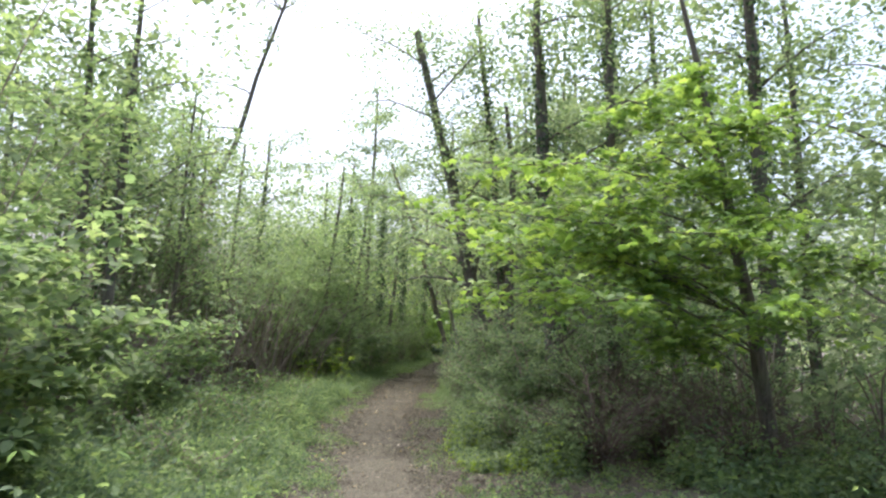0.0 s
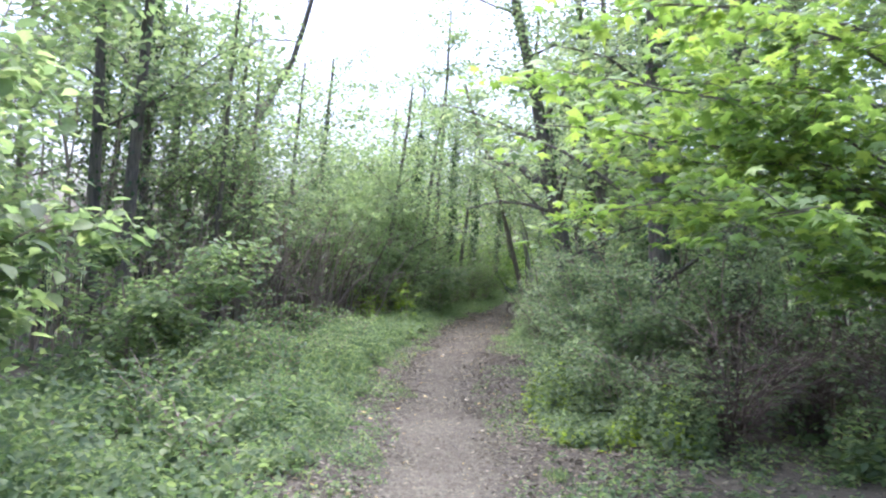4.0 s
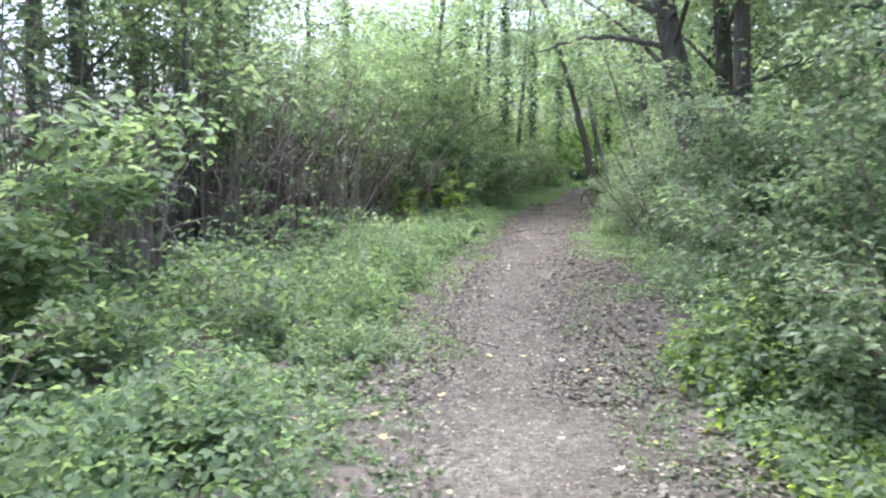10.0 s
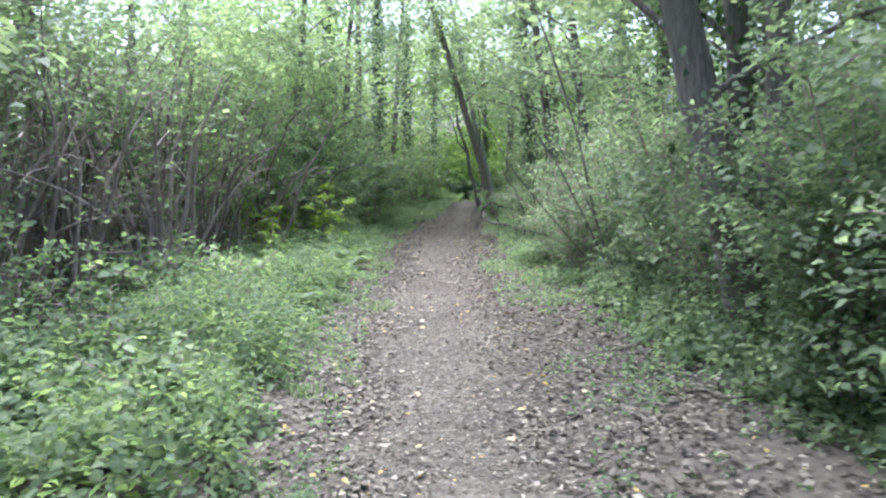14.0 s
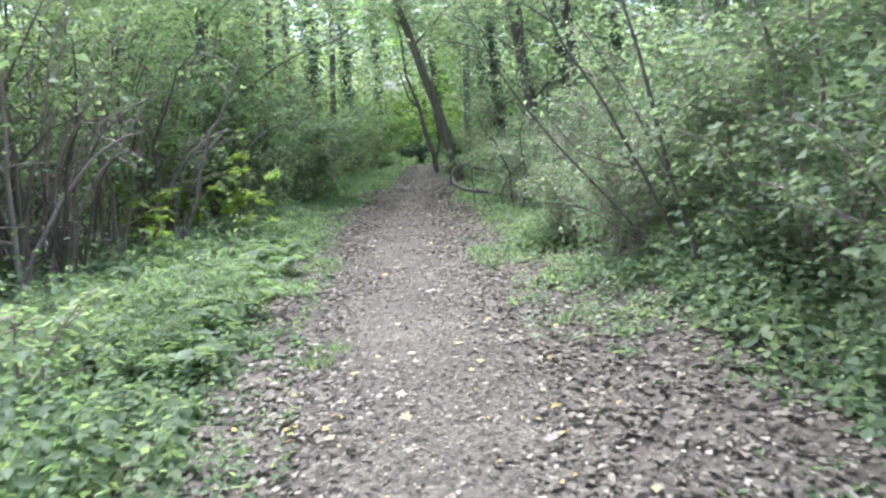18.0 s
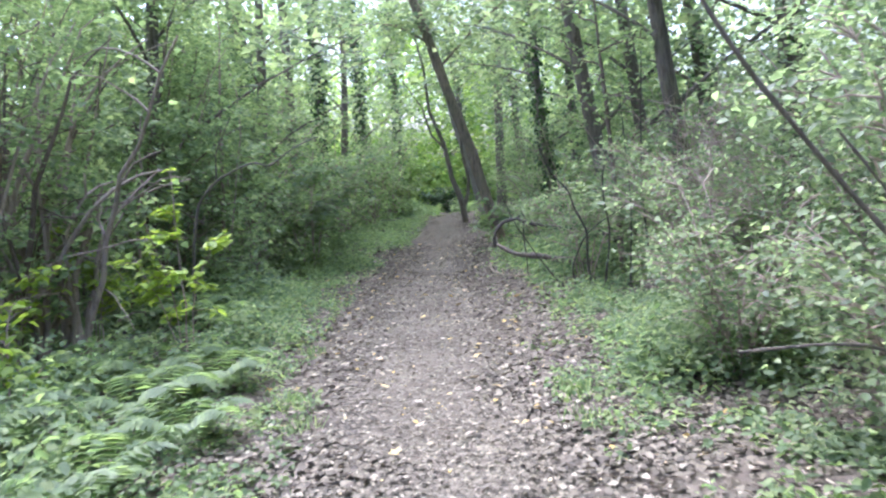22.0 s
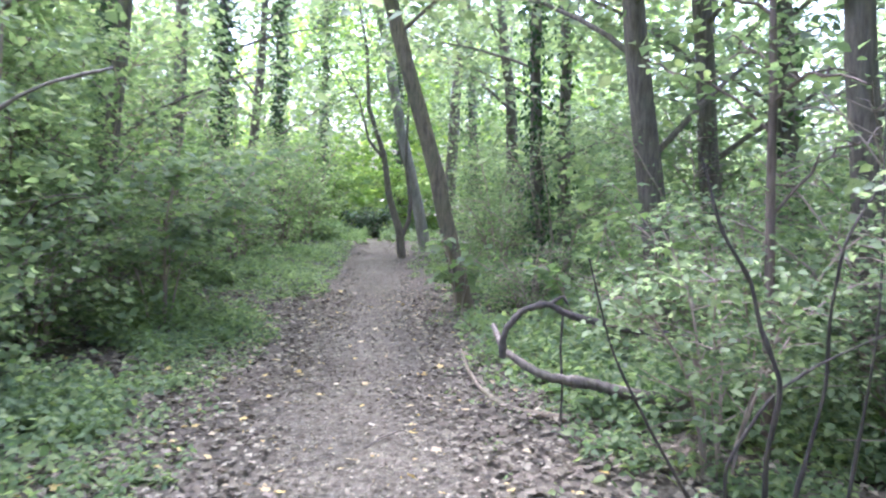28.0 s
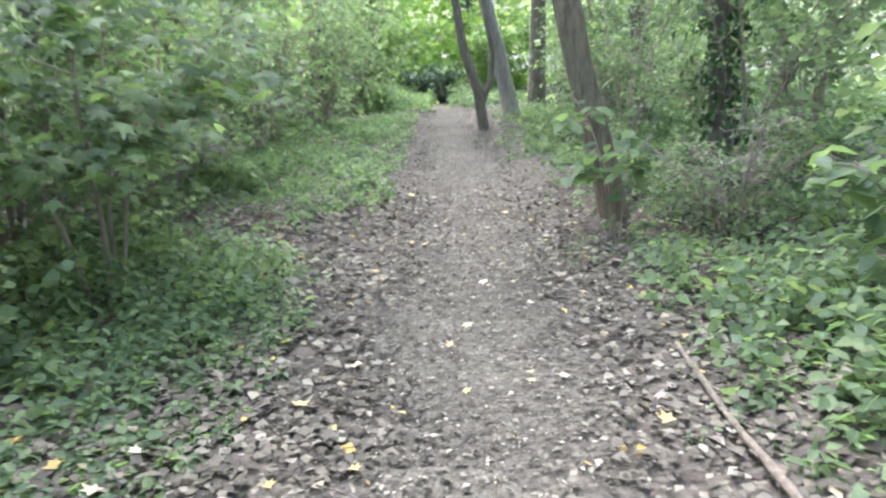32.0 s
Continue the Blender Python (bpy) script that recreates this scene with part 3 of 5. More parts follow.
# ---------------------------------------------------------------- left side
shrub("hazel", -2.6, 4.9, 2.9, 1.5, 6200, "hazel bush with broad yellow-green leaves reaching over nettles", mat=M_HAZEL, size=0.13, stems=8, seed=31, lean=(0.4, -0.2), tilt=0.35, low=0.06)
shrub("hazel", -3.7, 11.0, 2.4, 1.5, 3600, "hazel bush with layered green leaves", mat=M_HAZEL, size=0.12, stems=8, seed=32, lean=(0.5, 0), tilt=0.3)
shrub("hazel", -4.6, 7.6, 6.6, 2.2, 6500, "tall hazel with yellow-green leaves", mat=M_HAZEL, twigs=14, low=0.15, size=0.125, stems=9, seed=33, lean=(0.3, 0))
shrub("hazel", -6.6, 10.4, 7.4, 2.5, 5500, "tall hazel with yellow-green leaves", mat=M_HAZEL, shape=BROAD, twigs=14, low=0.15, size=0.16, stems=9, seed=34, lean=(0.3, 0))
shrub("hazel", -5.6, 3.2, 5.8, 2.0, 4600, "tall hazel with yellow-green leaves", mat=M_HAZEL, shape=BROAD, twigs=14, size=0.15, stems=8, seed=35)
HEDGE = [(-7.0, 14.4, 4.8, 1.9), (-6.7, 16.9, 4.2, 1.8), (-6.4, 19.2, 4.8, 1.9), (-5.9, 21.6, 4.6, 2.0), (-6.4, 25.4, 5.0, 2.0), (-5.8, 29.5, 5.4, 2.2)]
for i, (sx, sy, h, r) in enumerate(HEDGE):
    shrub("hedge_shrub", sx, sy, h * (1.35 if sy < 25 else 1.15), r, 1500 if sy < 21 else 3000, "overgrown hedge shrub with bare brown lower stems", mat=M_SHRUB if sy < 23 else M_HAZEL, stems=26 if sy < 23 else 14, low=0.42 if sy < 21 else 0.2, size=0.115, shape=BROAD, seed=40 + i, lean=(0.3, -0.1), group="hedge along the path", thick=0.025 if sy < 21 else 0.018, twigs=12, ragged=0.35, foot=0.6)
for i, (sx, sy, h, r) in enumerate([(-5.7, 15.4, 2.6, 1.3), (-5.5, 18.0, 2.6, 1.3), (-5.0, 20.4, 3.0, 1.4)]):
    shrub("bare_thicket", sx, sy, h * 1.1, r * 1.15, 160, "thicket of bare grey-brown stems", "thicket", mat=M_SHRUB, stems=36, low=0.12, size=0.09, seed=180 + i, twigs=7, thick=0.014, group="hedge along the path", ragged=0.3, foot=0.7)
for i, (sx, sy, h, r) in enumerate([(-2.6, 32.4, 3.8, 1.6), (-2.1, 34.8, 3.6, 1.6), (-1.4, 37.4, 3.6, 1.5), (-0.8, 40.4, 3.8, 1.5), (-0.2, 43.4, 3.4, 1.4), (-4.4, 33.4, 5.0, 2.0), (-3.4, 38.0, 5.0, 2.0), (-3.6, 30.6, 4.4, 1.7)]):
    shrub("shrub", sx, sy, h, r, 2700, "green shrub with light leaves beside the path", mat=M_HAZEL, stems=10, low=0.06, size=0.11, shape=BROAD, seed=50 + i, group="shrubs along the path", lean=(0.1, 0), twigs=16, ragged=0.35)
shrub("maple_sapling", -1.55, 31.2, 3.0, 1.35, 1500, "young maple with flat broad green leaves in layers", "sapling", mat=M_FERN, stems=4, low=0.3, size=0.14, shape=MAPLE, seed=58, tilt=0.25, thick=0.014, twigs=12)
for i, (sx, sy, h, r, n) in enumerate([(-2.7, 28.9, 1.6, 0.9, 1500), (-2.4, 30.0, 1.5, 0.8, 1300), (-3.0, 27.6, 1.7, 0.9, 1200), (-2.0, 33.2, 1.3, 0.8, 1300)]):
    shrub("shrub", sx, sy, h, r, n, "low leafy shrub with brown stems beside the path", mat=M_SHRUB, stems=12, low=0.12, size=0.085, shape=BROAD, seed=370 + i, group="shrubs along the path", twigs=10, thick=0.008)
for sx, sy, h, n, sd in ((-1.8, 24.0, 1.95, 200, 59), (-2.9, 25.0, 1.4, 150, 60), (-3.2, 24.0, 1.1, 110, 61), (-2.7, 22.9, 0.8, 60, 64)):
    shrub("yellow_sapling", sx, sy, h, 0.4, n * 2, "upright sapling with layered yellow-green leaves", "sapling", mat=M_YELLOW, stems=4, low=0.45, size=0.095, seed=sd, tilt=0.15, thick=0.006, group="saplings beside the path", twigs=6)

for i, (sx, sy, h, r) in enumerate([(-0.9, 6.6, 0.7, 0.45), (-1.9, 8.0, 0.9, 0.6), (-1.2, 9.6, 0.6, 0.4), (-2.6, 9.8, 1.0, 0.6), (-1.9, 12.0, 0.8, 0.5), (-3.0, 13.4, 1.1, 0.6), (-1.7, 14.4, 0.7, 0.45), (-2.6, 15.8, 1.0, 0.55), (-3.6, 16.6, 1.2, 0.6), (-2.0, 17.6, 0.8, 0.5), (-3.2, 18.8, 1.0, 0.55)]):
    shrub("verge_bush", sx, sy, h, r, 420, "small leafy bush standing among nettles", "bush", mat=M_HERB if i % 3 else M_HAZEL, stems=8, low=0.15, size=0.085, seed=330 + i, group="bushes in the verge", twigs=8, thick=0.006)



def stool(x, y, height, seed, stems=11):
    """An old coppiced stool: many stout brown stems fanning out of one foot."""
    global rng
    keep, rng = rng, np.random.default_rng(seed)
    top = empty("coppice_stool", x, y, "old coppiced stool with stout brown leaning stems", "tree", "coppiced stools in the hedge")
    ends = []
    for i in range(stems):
        a = 2 * np.pi * i / stems + rng.normal(0, 0.3)
        f = rng.uniform(0.15, 0.6)
        h = height * rng.uniform(0.6, 1.1)
        spine = curve((math.cos(a) * 0.22, math.sin(a) * 0.22, -0.1), (math.cos(a) * h * f, math.sin(a) * h * f, h), (-math.cos(a) * 0.2, -math.sin(a) * 0.2, 0.1), 11, 0.05)
        stem = put("stem", tubes_mesh("stem", [(spine, np.linspace(rng.uniform(0.025, 0.055), 0.01, 11))], 8), M_TWIG, top)
        for k in range(3):
            q0 = spine[rng.integers(4, 10)]
            d = rng.normal(0, 1, 3) * np.array([1, 1, 0.4]) + np.array([0, 0, 0.3])
            tw = curve(q0, q0 + d * 0.6, (0, 0, 0.1), 7, 0.03)
            put("twig", tubes_mesh("twig", [(tw, np.linspace(0.012, 0.004, 7))], 5), M_TWIG, stem)
            ends.append(tw)
    ends = np.concatenate(ends)
    n = 260
    base = ends[rng.integers(0, len(ends), n)] + rng.normal(0, 0.12, (n, 3))
    o, u = flat_dirs(n)
    tagged(put("foliage", leaf_mesh("foliage", base, o, u, rng.uniform(0.06, 0.12, n), BROAD), M_HAZEL, top), kind="stuff")
    rng = keep
    return top


for i, (sx, sy, h) in enumerate([(-3.6, 20.0, 2.6), (-3.1, 24.7, 2.6), (-4.6, 17.6, 2.8), (-3.9, 22.3, 2.9), (-5.0, 15.6, 2.6), (-4.3, 19.0, 2.8)]):
    stool(sx, sy, h, 400 + i)

# ---------------------------------------------------------------- right side
for i, (sx, sy, h, r, n) in enumerate([(3.2, 11.5, 2.4, 1.2, 8500), (3.2, 13.8, 2.4, 1.4, 9000), (3.3, 16.2, 2.7, 1.5, 9000), (3.1, 18.8, 2.8, 1.4, 8000), (4.8, 14.8, 3.6, 1.8, 6000), (5.0, 18.0, 3.8, 1.8, 6000)]):
    shrub("shrub", sx, sy, h, r, n, "dense green shrub beside the path", mat=M_SHRUB, stems=11, low=0.08, size=0.07, shape=BROAD, seed=62 + i, group="shrubs along the path", twigs=14)
for i, (sx, sy, h, r, n) in enumerate([(3.3, 21.2, 2.8, 1.3, 6500), (3.6, 23.2, 2.4, 1.4, 7500), (3.6, 26.8, 2.0, 1.2, 6000), (3.8, 29.8, 2.3, 1.4, 4000), (3.5, 33.4, 2.3, 1.4, 4200), (3.4, 36.4, 2.3, 1.4, 4200), (4.1, 39.6, 2.8, 1.6, 4500), (5.4, 31.8, 3.2, 1.8, 4200), (5.6, 24.4, 3.4, 1.8, 4200), (5.4, 21.0, 3.4, 1.8, 4200), (5.6, 36.0, 3.2, 1.8, 4200)]):
    shrub("shrub", sx, sy, h, r, n, "loose green shrub with dark bare branches", mat=M_HAZEL if i % 2 and i > 3 else M_SHRUB, stems=9, low=0.18, size=0.055 if i < 6 else 0.09, shape=BROAD, seed=70 + i, group="shrubs along the path", twigs=12)
for i, (sx, sy, h, r, n) in enumerate([(2.85, 10.4, 1.2, 0.9, 4600), (2.7, 12.4, 1.5, 0.95, 5600), (3.1, 14.8, 1.6, 0.9, 5000), (2.9, 17.3, 1.7, 0.9, 3600)]):
    shrub("bramble_bush", sx, sy, h, r, n, "dense dark bramble bush overhanging the path's edge", mat=M_SHRUB, stems=12, low=0.05, size=0.06, shape=BROAD, seed=300 + i, group="bramble bushes beside the path", twigs=12, thick=0.008)
for i, (sx, sy, h, r, n) in enumerate([(2.3, 20.9, 1.2, 0.75, 2000), (2.1, 22.4, 1.3, 0.75, 2000), (2.6, 23.9, 1.5, 0.8, 2000), (2.9, 25.2, 1.7, 0.8, 1800), (2.9, 28.8, 1.2, 0.8, 1500), (2.7, 31.9, 1.0, 0.7, 1400)]):
    shrub("low_shrub", sx, sy, h, r, int(n * 1.4), "fine-leaved shrub with brown stems over leaf litter", mat=M_SHRUB, stems=14, low=0.2, size=0.048, shape=BROAD, seed=310 + i, group="low shrubs on leaf litter", twigs=12, thick=0.008)
for i, (sx, sy, h, r) in enumerate([(3.3, 26.0, 2.3, 0.9), (3.0, 24.0, 1.8, 0.8), (4.2, 27.4, 2.4, 1.0)]):
    shrub("bare_thicket", sx, sy, h, r, 350, "thicket of fine brown twigs with few leaves", "thicket", mat=M_SHRUB, stems=20, low=0.2, size=0.055, seed=350 + i, twigs=14, thick=0.008, group="low shrubs on leaf litter", ragged=0.4, foot=0.5)
shrub("pale_sapling", 1.8, 31.9, 1.0, 0.45, 90, "small sapling with pale broad leaves before a trunk", "sapling", mat=M_FERN, stems=4, low=0.4, size=0.15, seed=356, tilt=0.25, thick=0.006, twigs=5)
shrub("pale_sapling", 2.55, 29.6, 1.5, 0.6, 150, "sapling with pale broad leaves", "sapling", mat=M_FERN, stems=4, low=0.4, size=0.15, seed=357, tilt=0.25, thick=0.006, twigs=6)
shrub("maple_sapling", 2.95, 27.4, 1.8, 0.8, 330, "young maple with light green lobed leaves", "sapling", mat=M_HAZEL, stems=5, low=0.3, size=0.13, shape=MAPLE, seed=358, tilt=0.3, thick=0.007)
shrub("maple_sapling", 3.3, 28.7, 1.9, 0.8, 380, "young maple with light green lobed leaves", "sapling", mat=M_FERN, stems=5, low=0.25, size=0.13, shape=MAPLE, seed=359, tilt=0.3, thick=0.007)
for i, (sx, sy, h, r) in enumerate([(3.9, 9.6, 1.4, 1.3), (5.0, 10.6, 1.6, 1.4), (5.6, 8.6, 1.4, 1.2)]):
    shrub("brush_heap", sx, sy, h, r, 120, "heap of bare brown twigs under the maple", "brushwood", mat=M_SHRUB, bark=M_BRUSH, stems=26, low=0.2, size=0.07, seed=85 + i, twigs=14, thick=0.009)

# ---------------------------------------------------------------- trees
def spray_tree(name, x, y, height, r0, lean, tips, label, mat, leaves, size, seed):
    """A young maple: a slim trunk, and low boughs that end in flat sprays of broad leaves at the given tips."""
    global rng
    keep, rng = rng, np.random.default_rng(seed)
    top = empty(name, x, y, label, "tree")
    spine = curve((0, 0, -0.1), (lean[0], lean[1], height), (0.1, 0, 0), 18, 0.02)
    put("trunk", tubes_mesh("trunk", [(spine, trunk_radii(r0, 0.02, 18, 0.2))], 12), M_BARK, top)
    tubes, ends = [], []
    for tx, ty, tz in tips:
        tip = np.array([tx - x, ty - y, tz])
        k = int(np.clip((tz - 0.1 * abs(tip[0])) / height, 0.12, 0.9) * 17)
        bough = curve(spine[k], tip, (0, 0, 0.25), 12, 0.04)
        put("limb", tubes_mesh("limb", [(bough, np.linspace(0.02, 0.005, 12))], 6), M_BARK, top)
        for j in range(16):
            q0 = bough[rng.integers(4, 12)]
            a = rng.uniform(0, 2 * np.pi)
            ln = rng.uniform(0.4, 1.0)
            tw = curve(q0, q0 + np.array([math.cos(a) * ln, math.sin(a) * ln, rng.normal(-0.08, 0.15)]), (0, 0, 0.04), 6, 0.01)
            tubes.append((tw[::2], np.linspace(0.008, 0.003, 3)))
            ends.append(tw)
    tagged(put("brushwood", tubes_mesh("brushwood", tubes, 3), M_BARK, top), kind="stuff")
    ends = np.array(ends)
    pick = rng.integers(0, len(ends), leaves)
    base = ends[pick, rng.integers(1, 6, leaves)] + rng.normal(0, 1, (leaves, 3)) * np.array([0.13, 0.13, 0.05])
    out, up = flat_dirs(leaves, 0.3, 0.3)
    tagged(put("crown", leaf_mesh("crown", base, out, up, size * rng.uniform(0.6, 1.2, leaves), MAPLE), mat, top), kind="stuff")
    rng = keep
    return top


spray_tree("maple", 6.1, 8.8, 7.5, 0.12, (-1.5, -0.3), [(1.5, 7.4, 3.0), (1.9, 7.0, 3.3), (2.4, 7.6, 2.3), (2.3, 8.8, 2.6), (3.3, 6.2, 2.3), (3.0, 7.6, 3.4), (1.8, 8.6, 3.7), (4.2, 6.4, 3.0), (2.6, 6.6, 4.0), (3.6, 7.2, 4.6), (4.6, 7.6, 4.0), (2.7, 9.4, 3.3), (4.0, 8.4, 1.9), (5.2, 6.6, 2.2), (5.6, 7.4, 3.4), (3.4, 9.6, 4.4), (4.8, 9.0, 5.4), (3.2, 8.4, 2.9), (4.4, 8.0, 2.6), (5.8, 8.0, 4.6), (6.6, 7.6, 3.0), (2.2, 9.2, 3.0)], "slender maple with large yellow-green leaves over the path", M_MAPLE, 8000, 0.175, 81)
tree("leaning_tree", 2.02, 32.45, 9.5, 0.112, (-2.85, 0.3), "leaning grey-brown tree beside the path", bark=M_BARK_GREEN, crown_r=2.6, leaves=5000, limb_from=0.33, seed=82, bow=(0.2, 0, 0), r1=0.06, flare=0.08)
dead = empty("dead_leaning_tree", -9.2, 25.0, "thin dark trunk curving out of the hedge with bare twigs", "tree")
spine = np.array([(0, 0, -0.1), (0.5, 0, 1.6), (1.1, 0, 3.6), (1.9, 0, 6.0), (2.6, 0.1, 7.4), (3.2, 0.1, 8.5), (3.55, 0, 9.6), (3.9, 0, 11.0), (4.4, 0.1, 12.6), (5.0, 0.1, 14.4)])
put("trunk", tubes_mesh("trunk", [(spine, np.linspace(0.15, 0.05, 10))], 10), M_BARK, dead)
tubes, ends = [], []
for i in range(16):
    k = rng.integers(2, 9)
    q0 = spine[k] * 0.5 + spine[k + 1] * 0.5
    a, ln = rng.uniform(0, 6.28), rng.uniform(1.2, 3.0)
    q1 = q0 + np.array([math.cos(a) * ln, math.sin(a) * ln * 0.6, rng.uniform(-0.1, 0.7) * ln])
    limb = curve(q0, q1, (0, 0, 0.25), 9, 0.08)
    put("limb", tubes_mesh("limb", [(limb, np.linspace(0.035, 0.01, 9))], 6), M_BARK, dead)
    for j in range(6):
        w0 = limb[rng.integers(2, 9)]
        tw = curve(w0, w0 + rng.normal(0, 0.45, 3), (0, 0, 0.05), 6, 0.02)
        tubes.append((tw, np.linspace(0.012, 0.005, 6)))
        ends.append(tw)
tagged(put("brushwood", tubes_mesh("brushwood", tubes, 3), M_BARK, dead), kind="stuff")
ends = np.concatenate(ends)
base = ends[rng.integers(0, len(ends), 900)] + rng.normal(0, 0.14, (900, 3))
o_, u_ = flat_dirs(900)
tagged(put("foliage", leaf_mesh("foliage", base, o_, u_, rng.uniform(0.1, 0.17, 900), BROAD), M_CROWN, dead), kind="stuff")
bent = empty("bent_tree", 1.92, 39.1, "dark crooked tree with forked stems at the path's edge", "tree")
for pts, ra in (([(0, 0, -0.1), (-0.08, 0, 0.6), (-0.3, 0, 1.3), (-0.42, 0.05, 2.2), (-0.75, 0.1, 3.2), (-0.8, 0.1, 4.4), (-1.1, 0.1, 6.0)], (0.10, 0.02)), ([(-0.05, 0, 0.4), (0.12, 0, 0.8), (0.16, 0, 1.2), (0.05, 0.05, 2.0), (0.1, 0.1, 3.4), (-0.1, 0.1, 5.0)], (0.06, 0.015)), ([(-0.4, 0.05, 2.1), (-0.75, 0, 2.5), (-0.95, 0, 3.3), (-1.5, 0, 4.2)], (0.04, 0.01))):
    put("stem", tubes_mesh("stem", [(np.array(pts), np.linspace(ra[0], ra[1], len(pts)))], 9), M_BARK, bent)
n = 1400
base = np.stack([rng.normal(-0.7, 0.8, n), rng.normal(0.1, 0.6, n), rng.uniform(2.6, 6.4, n)], 1)
o_, u_ = flat_dirs(n)
tagged(put("crown", leaf_mesh("crown", base, o_, u_, rng.uniform(0.08, 0.15, n), BROAD), M_CROWN, bent), kind="stuff")
tree("pale_tree", 2.6, 40.1, 9.0, 0.13, (-1.7, 0.3), "pale grey leaning trunk beside the path", bark=M_BARK_PALE, leaves=3500, crown_r=2.4, seed=85, limb_from=0.5, r1=0.07)
RIGHT = [(3.75, 12.6, 10, 0.19, -0.6, 900), (3.35, 17.3, 10, 0.14, -1.0, 700), (4.9, 13.0, 10.5, 0.13, -0.2, 400), (6.9, 19.5, 11, 0.22, -0.6, 600), (3.6, 30.0, 10, 0.14, -1.3, 0), (4.5, 30.6, 10, 0.13, -0.9, 0), (3.3, 33.4, 10, 0.10, -0.5, 1500), (6.0, 31.4, 11, 0.15, -0.8, 700), (5.8, 28.4, 11, 0.2, -0.4, 900), (4.6, 23.6, 10, 0.09, -0.5, 0), (5.6, 22.2, 10, 0.13, -0.3, 700), (6.6, 25.6, 11, 0.16, -0.4, 900), (4.4, 35.6, 10, 0.12, -0.4, 700), (6.2, 34.0, 11, 0.16, -0.4, 500), (5.6, 15.8, 11, 0.16, -0.4, 800), (7.8, 12.6, 11, 0.2, -0.5, 600), (4.4, 43.0, 10, 0.15, -0.6, 1200), (8.8, 9.4, 9, 0.12, -0.6, 500), (9.6, 14.6, 10, 0.14, -0.6, 500), (8.2, 5.2, 9, 0.12, -0.3, 400), (7.2, 16.4, 11, 0.13, -0.8, 500)]
for i, (sx, sy, h, r, ln, iv) in enumerate(RIGHT):
    tree("woodland_tree", sx, sy, h, r, (ln, rng.uniform(-0.4, 0.4)), "tall woodland tree" + (" with ivy on its trunk" if iv else " with a bare grey trunk"), bark=M_BARK, leaves=6000 if 14 < sy < 20 and sx < 6 else 4200 if sy < 24 else 2500, ivy=iv, crown_r=2.9, seed=90 + i, group="woodland trees", size=0.115 if sy < 24 else 0.15, limb_from=0.2, limbs=10)
LEFT = [(-4.7, 12.3, 9, 0.13, 0.3, 250), (-5.3, 12.7, 9, 0.12, 0.2, 200), (-2.0, 39.4, 10, 0.15, 0.3, 4000), (-1.0, 43.6, 10, 0.14, 0.2, 4000), (-3.4, 36.0, 10, 0.15, 0.4, 4000), (-7.6, 18.2, 9, 0.11, 0.4, 900), (-8.2, 21.0, 9, 0.11, 0.3, 500), (-6.6, 30.5, 10, 0.15, 0.5, 1500), (0.2, 48.0, 10, 0.16, 0.2, 2500), (-5.4, 41.0, 10, 0.16, 0.3, 1200), (-8.0, 13.2, 9, 0.12, 0.2, 800), (3.0, 49.0, 10, 0.16, -0.3, 1500)]
for i, (sx, sy, h, r, ln, iv) in enumerate(LEFT):
    tree("woodland_tree", sx, sy, h, r, (ln, rng.uniform(-0.4, 0.4)), "tall woodland tree" + (" wrapped in dark ivy" if iv else " with a bare trunk"), bark=M_BARK, leaves=2100, ivy=iv, crown_r=2.8, seed=120 + i, group="woodland trees", size=0.14, limb_from=0.42)

CANOPY = [(-3.4, 28.6, 8.5, 0.12, 0.9, 1500), (3.9, 27.4, 9.0, 0.13, -0.9, 2000), (-2.9, 33.6, 9.0, 0.13, 1.0, 2200), (4.2, 37.8, 9.5, 0.14, -1.1, 2800), (-1.7, 41.8, 9.5, 0.14, 0.9, 2800), (-6.6, 22.6, 8.5, 0.1, 0.6, 2400), (-7.4, 16.4, 8.0, 0.1, 0.5, 2400), (-7.6, 19.6, 7.6, 0.1, 0.6, 2400), (-7.0, 27.4, 9.0, 0.12, 0.8, 2600), (-9.4, 19.6, 8.5, 0.1, 0.3, 2600), (-9.0, 24.0, 8.5, 0.12, 0.3, 2600), (-8.6, 15.0, 8.0, 0.1, 0.4, 2600)]
for i, (sx, sy, h, r, ln, n) in enumerate(CANOPY):
    tree("arching_tree", sx, sy, h, r, (ln, rng.uniform(-0.4, 0.4)), "slender tree with light green leaves arching over", leaves=n, crown_r=3.6, seed=200 + i, group="woodland trees", size=0.16, limb_from=0.22, limbs=10, leaf=M_CROWN)

# leaning tree with heavy bare limbs reaching over the path
limb_tree = tree("leaning_limb_tree", 3.0, 16.4, 9.5, 0.19, (-2.2, 0.5), "leaning dark tree with heavy limbs over the path", bark=M_BARK, leaves=9000, ivy=260, ivy_to=0.95, crown_r=3.2, seed=91, group="woodland trees", size=0.1, limb_from=0.24, limbs=13, r1=0.08)
put("limb", tubes_mesh("limb", [(curve((-0.75, 0.15, 3.5), (-2.15, 1.1, 4.4), (0, 0, 0.12), 12, 0.07), np.linspace(0.10, 0.045, 12))], 8), M_BARK, limb_tree)
put("limb", tubes_mesh("limb", [(curve((-0.7, 0.15, 3.1), (-2.5, 0.6, 3.15), (0, 0, 0.14), 12, 0.04), np.linspace(0.045, 0.015, 12))], 7), M_BARK, limb_tree)
put("limb", tubes_mesh("limb", [(curve((0.02, 0.0, 1.2), (0.25, 0.5, 7.5), (0.15, 0, 0), 12, 0.06), np.linspace(0.13, 0.05, 12))], 9), M_BARK, limb_tree)

